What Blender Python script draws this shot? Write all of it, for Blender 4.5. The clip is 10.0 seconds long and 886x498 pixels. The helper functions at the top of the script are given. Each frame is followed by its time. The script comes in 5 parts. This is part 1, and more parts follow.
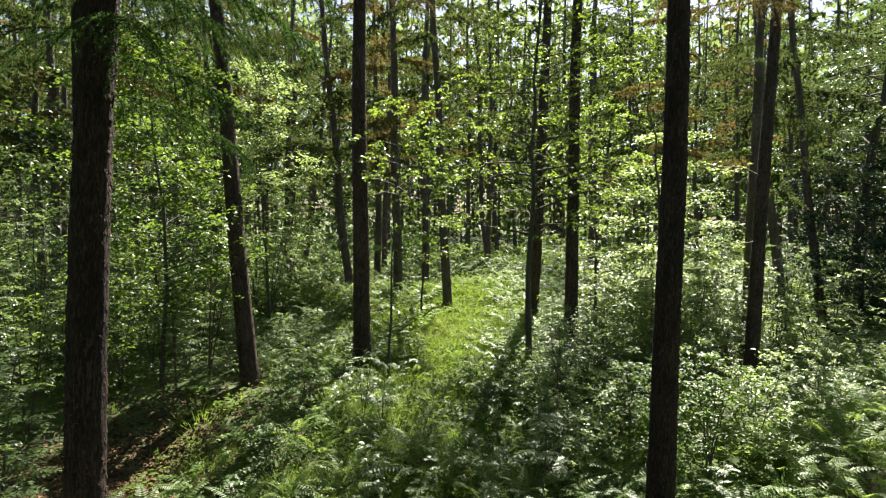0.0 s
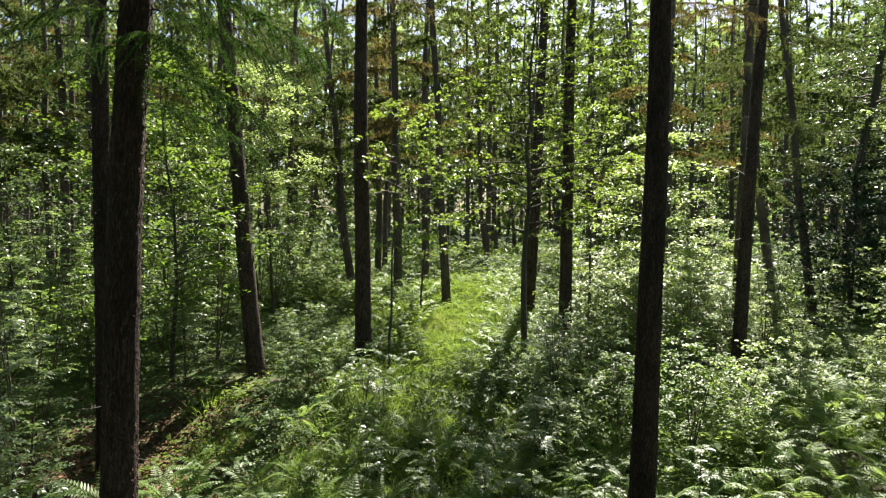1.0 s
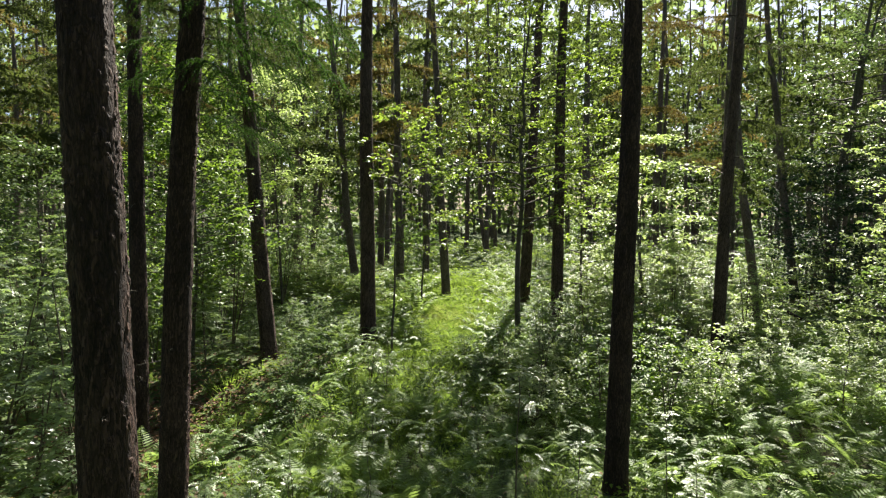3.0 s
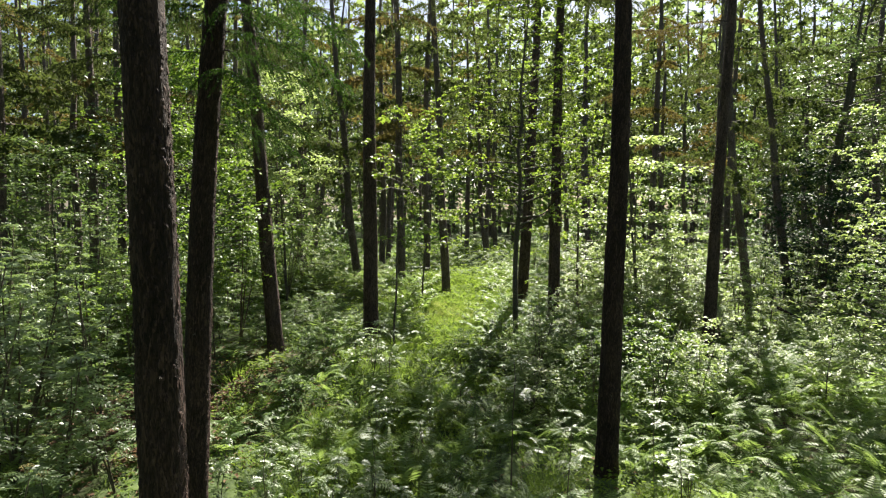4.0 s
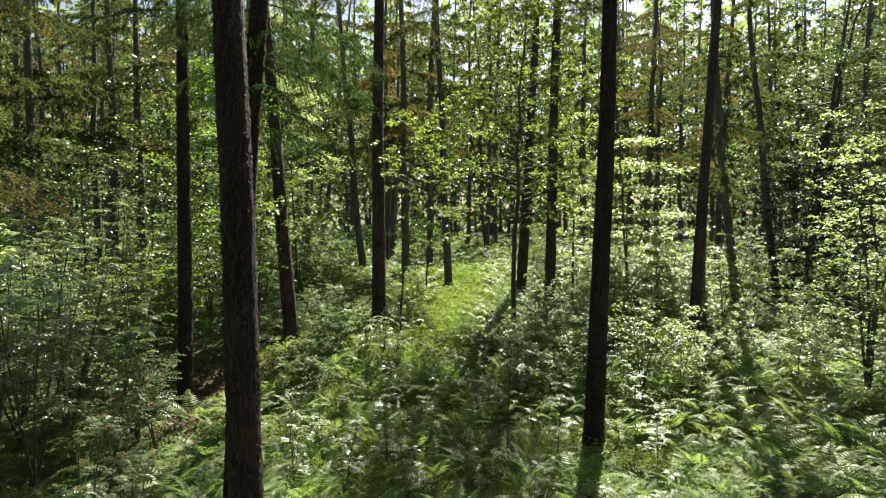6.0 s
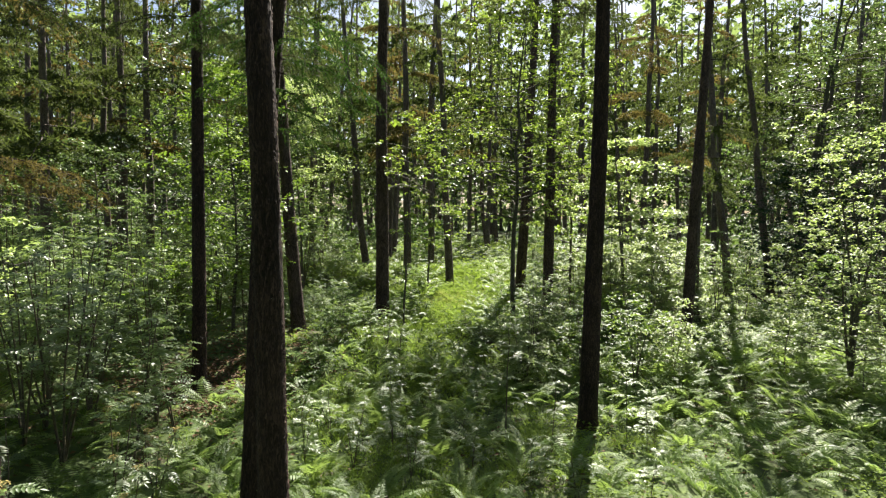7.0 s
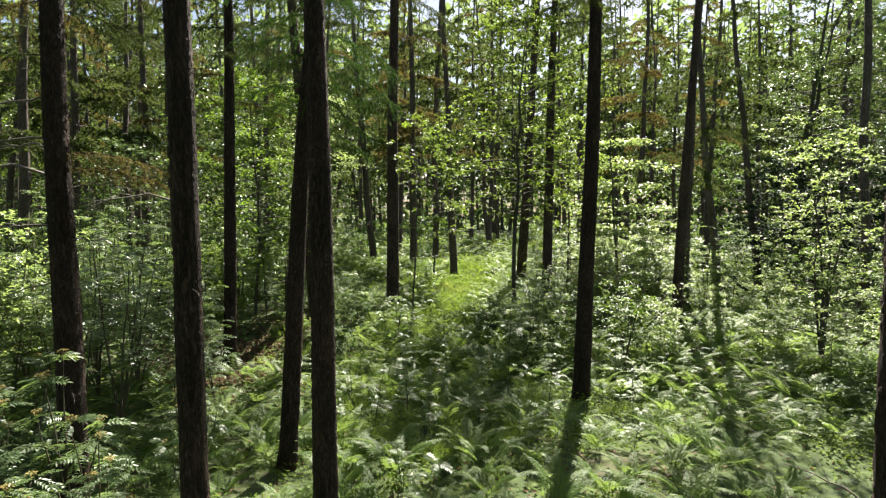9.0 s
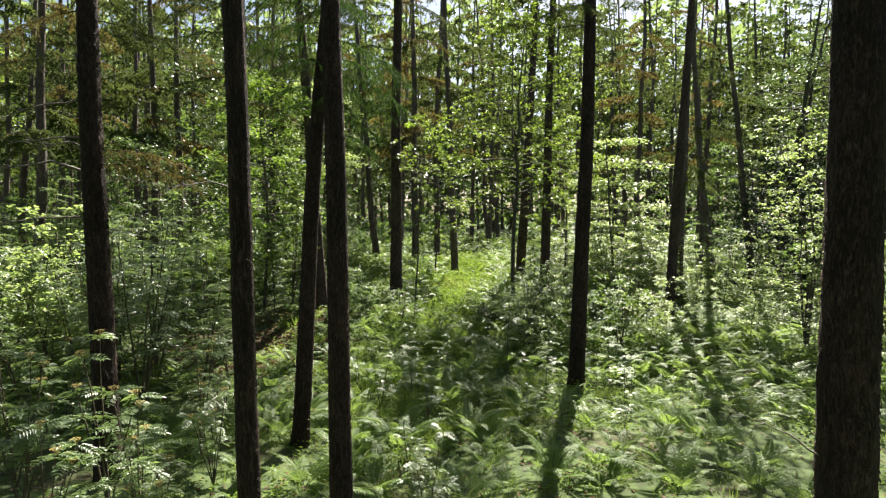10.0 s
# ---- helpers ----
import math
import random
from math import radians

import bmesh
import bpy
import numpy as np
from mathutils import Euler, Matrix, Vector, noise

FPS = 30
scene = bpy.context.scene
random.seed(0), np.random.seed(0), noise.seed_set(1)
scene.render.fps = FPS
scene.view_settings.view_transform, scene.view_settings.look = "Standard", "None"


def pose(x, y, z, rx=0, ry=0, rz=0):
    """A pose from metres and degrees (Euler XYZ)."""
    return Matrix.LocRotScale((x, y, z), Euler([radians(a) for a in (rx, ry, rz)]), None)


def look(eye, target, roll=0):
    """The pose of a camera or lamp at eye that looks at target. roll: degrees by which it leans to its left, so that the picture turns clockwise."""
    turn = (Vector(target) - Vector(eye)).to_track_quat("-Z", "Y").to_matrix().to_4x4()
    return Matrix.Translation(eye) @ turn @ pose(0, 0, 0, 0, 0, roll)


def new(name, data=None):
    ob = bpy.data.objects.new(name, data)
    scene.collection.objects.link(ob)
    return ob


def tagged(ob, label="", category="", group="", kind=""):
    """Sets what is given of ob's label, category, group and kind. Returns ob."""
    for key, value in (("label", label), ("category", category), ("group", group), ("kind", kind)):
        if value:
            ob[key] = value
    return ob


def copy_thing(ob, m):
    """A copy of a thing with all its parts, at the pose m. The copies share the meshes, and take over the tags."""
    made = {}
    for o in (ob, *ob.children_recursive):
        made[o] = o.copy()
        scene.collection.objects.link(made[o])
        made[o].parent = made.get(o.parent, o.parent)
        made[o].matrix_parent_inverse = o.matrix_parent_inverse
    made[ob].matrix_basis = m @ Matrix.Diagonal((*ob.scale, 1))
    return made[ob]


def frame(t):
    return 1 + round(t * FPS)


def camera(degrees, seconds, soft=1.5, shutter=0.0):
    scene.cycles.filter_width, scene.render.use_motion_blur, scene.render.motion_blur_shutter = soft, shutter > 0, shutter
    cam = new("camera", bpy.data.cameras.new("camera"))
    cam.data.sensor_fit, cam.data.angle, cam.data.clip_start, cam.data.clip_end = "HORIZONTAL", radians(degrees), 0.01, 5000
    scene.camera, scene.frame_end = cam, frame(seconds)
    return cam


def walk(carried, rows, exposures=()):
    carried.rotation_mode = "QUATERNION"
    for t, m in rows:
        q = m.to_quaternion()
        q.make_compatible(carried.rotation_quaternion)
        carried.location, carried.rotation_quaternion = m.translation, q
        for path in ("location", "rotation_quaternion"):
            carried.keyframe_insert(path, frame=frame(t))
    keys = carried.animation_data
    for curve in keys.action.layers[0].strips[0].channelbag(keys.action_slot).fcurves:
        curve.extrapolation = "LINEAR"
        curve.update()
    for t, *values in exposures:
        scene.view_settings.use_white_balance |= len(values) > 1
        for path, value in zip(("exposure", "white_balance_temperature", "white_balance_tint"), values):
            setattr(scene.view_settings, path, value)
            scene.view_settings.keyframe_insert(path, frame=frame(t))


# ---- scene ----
# A larch wood in early summer, seen from a camera that glides backwards at tree-branch height.
TAU = 2 * math.pi
rng = np.random.default_rng(11)

# ---------------------------------------------------------------- camera
cam = camera(73.0, 10.0, 1.2)
PATH = [
    (0.0, pose(0.000, -0.000, 3.300, 87.07, -0.15, -0.00)),
    (1.0, pose(0.042, -0.452, 3.264, 87.04, -0.21, 0.05)),
    (2.0, pose(0.073, -0.917, 3.223, 87.01, -0.26, 0.12)),
    (2.6, pose(0.084, -1.190, 3.201, 86.99, -0.29, 0.16)),
    (4.0, pose(0.098, -1.815, 3.160, 86.94, -0.35, 0.24)),
    (5.0, pose(0.076, -2.283, 3.132, 86.92, -0.40, 0.30)),
    (5.6, pose(0.061, -2.575, 3.108, 86.91, -0.43, 0.34)),
    (7.0, pose(0.041, -3.288, 3.018, 86.91, -0.50, 0.43)),
    (8.0, pose(-0.024, -3.838, 2.938, 86.92, -0.55, 0.48)),
    (9.0, pose(-0.091, -4.414, 2.868, 86.92, -0.60, 0.51)),
    (10.0, pose(-0.119, -5.000, 2.782, 86.93, -0.64, 0.54)),
]
STOPS, KELVIN, TINT = 1.94, 6500, 11
walk(cam, PATH, [(0.0, STOPS, KELVIN, TINT), (10.0, STOPS, KELVIN, TINT)])

# ---------------------------------------------------------------- sky and sun
SUN_AZ, SUN_EL = radians(17), radians(50)      # azimuth from +y towards +x
world = bpy.data.worlds.new("sky")
scene.world = world
world.use_nodes = True
wt = world.node_tree
sky = wt.nodes.new("ShaderNodeTexSky")
sky.sky_type = "NISHITA"
sky.sun_disc = False
sky.sun_elevation = SUN_EL
sky.sun_rotation = SUN_AZ
sky.dust_density = 2.0
wt.links.new(sky.outputs[0], wt.nodes["Background"].inputs[0])
wt.nodes["Background"].inputs[1].default_value = 0.04
sun_data = bpy.data.lights.new("sun", "SUN")
sun_data.energy = 5.0
sun_data.angle = radians(0.53)
sun_data.color = (1.0, 0.94, 0.82)
sun = new("sun", sun_data)
sd = Vector((math.sin(SUN_AZ) * math.cos(SUN_EL), math.cos(SUN_AZ) * math.cos(SUN_EL), math.sin(SUN_EL)))
sun.matrix_basis = look(sd * 60, (0, 0, 0))


# ---------------------------------------------------------------- materials
def blank(name):
    m = bpy.data.materials.new(name)
    m.use_nodes = True
    t = m.node_tree
    t.nodes.clear()
    out = t.nodes.new("ShaderNodeOutputMaterial")
    return m, t, out


def node(t, kind, **values):
    n = t.nodes.new(kind)
    for k, v in values.items():
        n.inputs[k.replace("_", " ")].default_value = v
    return n


def ramp(t, fac, stops):
    r = t.nodes.new("ShaderNodeValToRGB")
    e = r.color_ramp.elements
    while len(e) < len(stops):
        e.new(0.5)
    for el, (p, c) in zip(e, stops):
        el.position, el.color = p, (*c, 1)
    t.links.new(fac, r.inputs[0])
    return r.outputs[0]


def leaf_material(name, dark, mid, light, through_col, translucent=0.45, rough=0.42, gloss=0.5, scale=1.3):
    """Leaf: coloured by each leaf and by patches, lets light through, has a waxy sheen."""
    m, t, out = blank(name)
    geo = t.nodes.new("ShaderNodeNewGeometry")
    info = t.nodes.new("ShaderNodeObjectInfo")
    tex = t.nodes.new("ShaderNodeTexCoord")
    nz = node(t, "ShaderNodeTexNoise", Scale=scale, Detail=3.0)
    t.links.new(tex.outputs["Object"], nz.inputs["Vector"])
    mix = t.nodes.new("ShaderNodeMath"); mix.operation = "ADD"
    t.links.new(geo.outputs["Random Per Island"], mix.inputs[0])
    t.links.new(nz.outputs["Fac"], mix.inputs[1])
    mix2 = t.nodes.new("ShaderNodeMath"); mix2.operation = "ADD"
    t.links.new(mix.outputs[0], mix2.inputs[0])
    t.links.new(info.outputs["Random"], mix2.inputs[1])
    mul = t.nodes.new("ShaderNodeMath"); mul.operation = "MULTIPLY"; mul.inputs[1].default_value = 0.36
    t.links.new(mix2.outputs[0], mul.inputs[0])
    col = ramp(t, mul.outputs[0], [(0.2, dark), (0.5, mid), (0.85, light)])
    bs = node(t, "ShaderNodeBsdfPrincipled", Roughness=rough)
    bs.inputs["Specular IOR Level"].default_value = gloss
    t.links.new(col, bs.inputs["Base Color"])
    tr = t.nodes.new("ShaderNodeBsdfTranslucent")
    tint = t.nodes.new("ShaderNodeMix"); tint.data_type = "RGBA"
    tint.inputs[0].default_value = 0.7
    t.links.new(col, tint.inputs[6]); tint.inputs[7].default_value = (*through_col, 1)
    t.links.new(tint.outputs[2], tr.inputs["Color"])
    sh = t.nodes.new("ShaderNodeMixShader"); sh.inputs[0].default_value = translucent
    t.links.new(bs.outputs[0], sh.inputs[1]); t.links.new(tr.outputs[0], sh.inputs[2])
    t.links.new(sh.outputs[0], out.inputs[0])
    return m


def bark_material(name, dark, mid, light, plate=9.0, bump=0.6, moss=0.0):
    m, t, out = blank(name)
    tex = t.nodes.new("ShaderNodeTexCoord")
    info = t.nodes.new("ShaderNodeObjectInfo")
    mp = t.nodes.new("ShaderNodeMapping"); mp.inputs["Scale"].default_value = (1, 1, 0.22)
    t.links.new(tex.outputs["Object"], mp.inputs["Vector"])
    vo = node(t, "ShaderNodeTexVoronoi", Scale=plate * 4.0); vo.feature = "DISTANCE_TO_EDGE"
    warp = node(t, "ShaderNodeTexNoise", Scale=14.0, Detail=4.0)
    t.links.new(mp.outputs[0], warp.inputs["Vector"])
    add = t.nodes.new("ShaderNodeMix"); add.data_type = "RGBA"; add.inputs[0].default_value = 0.3
    t.links.new(mp.outputs[0], add.inputs[6]); t.links.new(warp.outputs["Color"], add.inputs[7])
    t.links.new(add.outputs[2], vo.inputs["Vector"])
    fine = node(t, "ShaderNodeTexNoise", Scale=70.0, Detail=6.0, Roughness=0.65)
    t.links.new(mp.outputs[0], fine.inputs["Vector"])
    big = node(t, "ShaderNodeTexNoise", Scale=2.1, Detail=3.0)
    t.links.new(tex.outputs["Object"], big.inputs["Vector"])
    crack = t.nodes.new("ShaderNodeMapRange"); crack.inputs[2].default_value = 0.22
    t.links.new(vo.outputs["Distance"], crack.inputs[0])
    a = t.nodes.new("ShaderNodeMath"); a.operation = "MULTIPLY_ADD"; a.inputs[1].default_value = 0.22
    t.links.new(crack.outputs[0], a.inputs[0])
    b = t.nodes.new("ShaderNodeMath"); b.operation = "MULTIPLY"; b.inputs[1].default_value = 0.8
    t.links.new(fine.outputs["Fac"], b.inputs[0]); t.links.new(b.outputs[0], a.inputs[2])
    c = t.nodes.new("ShaderNodeMath"); c.operation = "MULTIPLY_ADD"; c.inputs[1].default_value = 0.5; c.inputs[2].default_value = -0.2
    t.links.new(big.outputs["Fac"], c.inputs[0])
    d = t.nodes.new("ShaderNodeMath"); d.operation = "ADD"
    t.links.new(a.outputs[0], d.inputs[0]); t.links.new(c.outputs[0], d.inputs[1])
    cell = node(t, "ShaderNodeTexVoronoi", Scale=plate * 4.0)
    t.links.new(add.outputs[2], cell.inputs["Vector"])
    cr = t.nodes.new("ShaderNodeSeparateColor")
    t.links.new(cell.outputs["Color"], cr.inputs[0])
    e = t.nodes.new("ShaderNodeMath"); e.operation = "MULTIPLY_ADD"; e.inputs[1].default_value = 0.3; e.inputs[2].default_value = -0.17
    t.links.new(cr.outputs[0], e.inputs[0])
    d2 = t.nodes.new("ShaderNodeMath"); d2.operation = "ADD"
    t.links.new(d.outputs[0], d2.inputs[0]); t.links.new(e.outputs[0], d2.inputs[1])
    col = ramp(t, d2.outputs[0], [(0.25, dark), (0.5, mid), (0.78, light)])
    bs = node(t, "ShaderNodeBsdfPrincipled", Roughness=0.8)
    bs.inputs["Specular IOR Level"].default_value = 0.25
    if moss:
        mz = node(t, "ShaderNodeTexNoise", Scale=1.3, Detail=5.0)
        t.links.new(tex.outputs["Object"], mz.inputs["Vector"])
        mf = t.nodes.new("ShaderNodeMapRange"); mf.inputs[1].default_value = 0.5; mf.inputs[2].default_value = 0.75; mf.inputs[4].default_value = moss
        t.links.new(mz.outputs["Fac"], mf.inputs[0])
        mm = t.nodes.new("ShaderNodeMix"); mm.data_type = "RGBA"
        t.links.new(mf.outputs[0], mm.inputs[0]); t.links.new(col, mm.inputs[6]); mm.inputs[7].default_value = (0.06, 0.075, 0.035, 1)
        col = mm.outputs[2]
    t.links.new(col, bs.inputs["Base Color"])
    bp = node(t, "ShaderNodeBump", Strength=bump, Distance=0.03)
    t.links.new(d2.outputs[0], bp.inputs["Height"]); t.links.new(bp.outputs[0], bs.inputs["Normal"])
    t.links.new(bs.outputs[0], out.inputs[0])
    return m


def ground_material():
    m, t, out = blank("forest_floor")
    tex = t.nodes.new("ShaderNodeTexCoord")
    big = node(t, "ShaderNodeTexNoise", Scale=0.45, Detail=4.0)
    mid = node(t, "ShaderNodeTexNoise", Scale=5.0, Detail=5.0, Roughness=0.65)
    fine = node(t, "ShaderNodeTexVoronoi", Scale=38.0)
    for n in (big, mid, fine):
        t.links.new(tex.outputs["Object"], n.inputs["Vector"])
    litter = ramp(t, fine.outputs["Color"], [(0.1, (0.022, 0.014, 0.009)), (0.5, (0.065, 0.041, 0.025)), (0.9, (0.13, 0.088, 0.054))])
    moss = ramp(t, mid.outputs["Fac"], [(0.3, (0.02, 0.036, 0.01)), (0.55, (0.06, 0.092, 0.02)), (0.75, (0.12, 0.16, 0.04))])
    f = t.nodes.new("ShaderNodeMath"); f.operation = "MULTIPLY_ADD"; f.inputs[1].default_value = 0.5
    t.links.new(mid.outputs["Fac"], f.inputs[0]); t.links.new(big.outputs["Fac"], f.inputs[2])
    fr = t.nodes.new("ShaderNodeMapRange"); fr.inputs[1].default_value = 0.48; fr.inputs[2].default_value = 0.7
    t.links.new(f.outputs[0], fr.inputs[0])
    mx = t.nodes.new("ShaderNodeMix"); mx.data_type = "RGBA"
    t.links.new(fr.outputs[0], mx.inputs[0]); t.links.new(litter, mx.inputs[6]); t.links.new(moss, mx.inputs[7])
    bs = node(t, "ShaderNodeBsdfPrincipled", Roughness=0.95)
    t.links.new(mx.outputs[2], bs.inputs["Base Color"])
    bp = node(t, "ShaderNodeBump", Strength=0.8, Distance=0.03)
    t.links.new(mid.outputs["Fac"], bp.inputs["Height"]); t.links.new(bp.outputs[0], bs.inputs["Normal"])
    t.links.new(bs.outputs[0], out.inputs[0])
    return m


M_GROUND = ground_material()
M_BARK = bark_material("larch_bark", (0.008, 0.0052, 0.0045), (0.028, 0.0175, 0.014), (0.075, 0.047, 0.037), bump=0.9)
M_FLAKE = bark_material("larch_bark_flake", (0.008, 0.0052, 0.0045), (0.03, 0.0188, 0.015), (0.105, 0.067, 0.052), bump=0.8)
# the same bark for trunks further back, lightened to paint in the haze
M_BARK_HAZED = bark_material("larch_bark_hazed", (0.034, 0.027, 0.023), (0.098, 0.074, 0.062), (0.19, 0.155, 0.132), moss=0.6)
M_BARK_HALF_HAZED = bark_material("larch_bark_half_hazed", (0.018, 0.0125, 0.0105), (0.062, 0.042, 0.034), (0.14, 0.098, 0.08), bump=0.9)
M_OAKBARK = bark_material("young_bark", (0.03, 0.027, 0.022), (0.08, 0.07, 0.055), (0.15, 0.14, 0.115), plate=20.0, moss=0.7)
M_TWIG = bark_material("dead_twig", (0.05, 0.042, 0.036), (0.13, 0.11, 0.095), (0.24, 0.22, 0.20), plate=25.0, bump=0.3)
M_STEM = bark_material("green_stem", (0.04, 0.035, 0.022), (0.09, 0.075, 0.05), (0.15, 0.13, 0.09), plate=30.0, bump=0.2)
M_NEEDLE = leaf_material("larch_needles", (0.022, 0.04, 0.014), (0.046, 0.068, 0.021), (0.092, 0.10, 0.03), (0.14, 0.19, 0.038), 0.34, 0.7, 0.12)
M_SPRAY = leaf_material("fresh_larch_needles", (0.012, 0.03, 0.008), (0.024, 0.054, 0.012), (0.052, 0.095, 0.02), (0.09, 0.20, 0.022), 0.3, 0.7, 0.1)
M_NEEDLE_OLD = leaf_material("turning_larch_needles", (0.05, 0.06, 0.018), (0.10, 0.092, 0.026), (0.17, 0.115, 0.036), (0.22, 0.18, 0.045), 0.36, 0.7, 0.12)
M_OAK = leaf_material("oak_leaf", (0.032, 0.066, 0.014), (0.06, 0.112, 0.02), (0.115, 0.17, 0.028), (0.33, 0.47, 0.045), 0.46, 0.42, 0.5)
M_BEECH = leaf_material("bright_leaf", (0.028, 0.066, 0.013), (0.052, 0.108, 0.018), (0.095, 0.16, 0.026), (0.24, 0.37, 0.035), 0.48, 0.45, 0.4)
M_ROWAN = leaf_material("rowan_leaf", (0.048, 0.085, 0.033), (0.086, 0.138, 0.049), (0.14, 0.20, 0.077), (0.31, 0.44, 0.10), 0.45, 0.4, 0.95)
M_SHRUB = leaf_material("shrub_leaf", (0.034, 0.064, 0.026), (0.062, 0.108, 0.04), (0.115, 0.17, 0.065), (0.23, 0.37, 0.06), 0.42, 0.5, 0.32)
M_BIRCH = leaf_material("birch_leaf", (0.075, 0.115, 0.045), (0.125, 0.175, 0.065), (0.20, 0.25, 0.095), (0.46, 0.60, 0.15), 0.5, 0.45, 0.75)
M_HOLLY = leaf_material("dark_glossy_leaf", (0.012, 0.03, 0.014), (0.02, 0.045, 0.02), (0.035, 0.065, 0.028), (0.05, 0.10, 0.03), 0.15, 0.55, 0.2)
M_FERN = leaf_material("fern_leaf", (0.044, 0.088, 0.019), (0.09, 0.155, 0.033), (0.165, 0.235, 0.057), (0.36, 0.50, 0.11), 0.47, 0.46, 0.42)
M_GRASS = leaf_material("grass_blade", (0.045, 0.085, 0.016), (0.088, 0.148, 0.026), (0.15, 0.205, 0.042), (0.31, 0.45, 0.065), 0.42, 0.5, 0.45, 0.6)
# green grass paled so that its colour carries the sun patch
M_SUNPATCH_GRASS = leaf_material("sun_paled_grass", (0.13, 0.165, 0.04), (0.22, 0.255, 0.07), (0.34, 0.35, 0.12), (0.48, 0.54, 0.14), 0.42, 0.5, 0.45, 0.6)
M_WOODLEAF = leaf_material("woodland_leaf", (0.024, 0.046, 0.016), (0.042, 0.078, 0.024), (0.08, 0.12, 0.035), (0.14, 0.22, 0.05), 0.34, 0.45, 0.6)
# leaf of the farthest crowns, made paler in place of haze in the air
M_HAZED_LEAF = leaf_material("hazed_crown_leaf", (0.05, 0.08, 0.03), (0.085, 0.125, 0.045), (0.14, 0.18, 0.07), (0.30, 0.40, 0.12), 0.5, 0.5, 0.4)
M_LOW = leaf_material("bilberry_leaf", (0.036, 0.074, 0.014), (0.078, 0.135, 0.022), (0.15, 0.205, 0.035), (0.32, 0.46, 0.05), 0.45, 0.6, 0.12)
M_BLOOM = leaf_material("faded_rowan_flower", (0.20, 0.155, 0.05), (0.36, 0.29, 0.10), (0.52, 0.46, 0.22), (0.34, 0.28, 0.08), 0.25, 0.7, 0.2)
M_DRY = leaf_material("dry_leaf", (0.05, 0.028, 0.015), (0.13, 0.075, 0.04), (0.24, 0.16, 0.09), (0.22, 0.13, 0.06), 0.2, 0.7, 0.2)


# ---------------------------------------------------------------- mesh helpers
class Geo:
    """Collects triangles and quads and turns them into one mesh."""

    def __init__(self):
        self.v, self.t, self.q, self.n = [], [], [], 0

    def add(self, v, t=None, q=None):
        v = np.asarray(v, float).reshape(-1, 3)
        self.v.append(v)
        if t is not None and len(t):
            self.t.append(np.asarray(t, int).reshape(-1, 3) + self.n)
        if q is not None and len(q):
            self.q.append(np.asarray(q, int).reshape(-1, 4) + self.n)
        self.n += len(v)

    def tube(self, p, r, segs=6):
        p, r = np.asarray(p, float), np.asarray(r, float)
        n = len(p)
        tan = np.gradient(p, axis=0)
        tan /= np.linalg.norm(tan, axis=1)[:, None] + 1e-9
        ref = np.where(np.abs(tan[:, 2:3]) > 0.9, [[1.0, 0, 0]], [[0, 0, 1.0]])
        a = np.cross(tan, ref); a /= np.linalg.norm(a, axis=1)[:, None] + 1e-9
        b = np.cross(tan, a)
        th = np.arange(segs) / segs * TAU
        ring = a[:, None] * np.cos(th)[None, :, None] + b[:, None] * np.sin(th)[None, :, None]
        v = p[:, None] + ring * r[:, None, None]
        i = np.arange(n - 1)[:, None] * segs
        j = np.arange(segs)[None]
        k = (j + 1) % segs
        q = np.stack([i + j, i + k, i + segs + k, i + segs + j], -1).reshape(-1, 4)
        self.add(v, q=q)
        tip = np.array([[(n - 1) * segs + m for m in (0, s, s + 1)] for s in range(1, segs - 1)])
        self.t.append(tip + self.n - n * segs)

    def leaves(self, p, d, nrm, length, width, fold=0.25, at=0.45):
        """Pointed leaves, each folded along its midrib."""
        p, d, nrm = (np.asarray(x, float).reshape(-1, 3) for x in (p, d, nrm))
        n = len(p)
        d = d / (np.linalg.norm(d, axis=1)[:, None] + 1e-9)
        s = np.cross(d, nrm); s /= np.linalg.norm(s, axis=1)[:, None] + 1e-9
        u = np.cross(s, d)
        length = np.broadcast_to(length, (n,))[:, None]
        width = np.broadcast_to(width, (n,))[:, None] / 2
        m = p + d * length * at + u * width * fold * 2
        v = np.stack([p, m + s * width, p + d * length - u * length * 0.08, m - s * width], 1)
        f = np.arange(n)[:, None] * 4
        t = np.concatenate([f + [[0, 1, 2]], f + [[0, 2, 3]]], 0)
        self.add(v, t=t)

    def slivers(self, p, d, side, length, width):
        """Thin needles: one triangle each."""
        p, d, side = (np.asarray(x, float).reshape(-1, 3) for x in (p, d, side))
        n = len(p)
        length = np.broadcast_to(length, (n,))[:, None]
        width = np.broadcast_to(width, (n,))[:, None] / 2
        v = np.stack([p - side * width, p + side * width, p + d * length], 1)
        self.add(v, t=np.arange(n * 3).reshape(n, 3))

    def mesh(self, name, material, smooth=False):
        me = bpy.data.meshes.new(name)
        v = np.concatenate(self.v) if self.v else np.zeros((0, 3))
        t = np.concatenate(self.t) if self.t else np.zeros((0, 3), int)
        q = np.concatenate(self.q) if self.q else np.zeros((0, 4), int)
        me.vertices.add(len(v))
        me.vertices.foreach_set("co", v.ravel().astype(np.float32))
        me.loops.add(len(t) * 3 + len(q) * 4)
        me.loops.foreach_set("vertex_index", np.concatenate([t.ravel(), q.ravel()]).astype(np.int32))
        me.polygons.add(len(t) + len(q))
        start = np.concatenate([np.arange(len(t)) * 3, len(t) * 3 + np.arange(len(q)) * 4])
        me.polygons.foreach_set("loop_start", start.astype(np.int32))
        me.update(calc_edges=True)
        if smooth:
            me.polygons.foreach_set("use_smooth", np.ones(len(me.polygons), bool))
        me.materials.append(material)
        return me


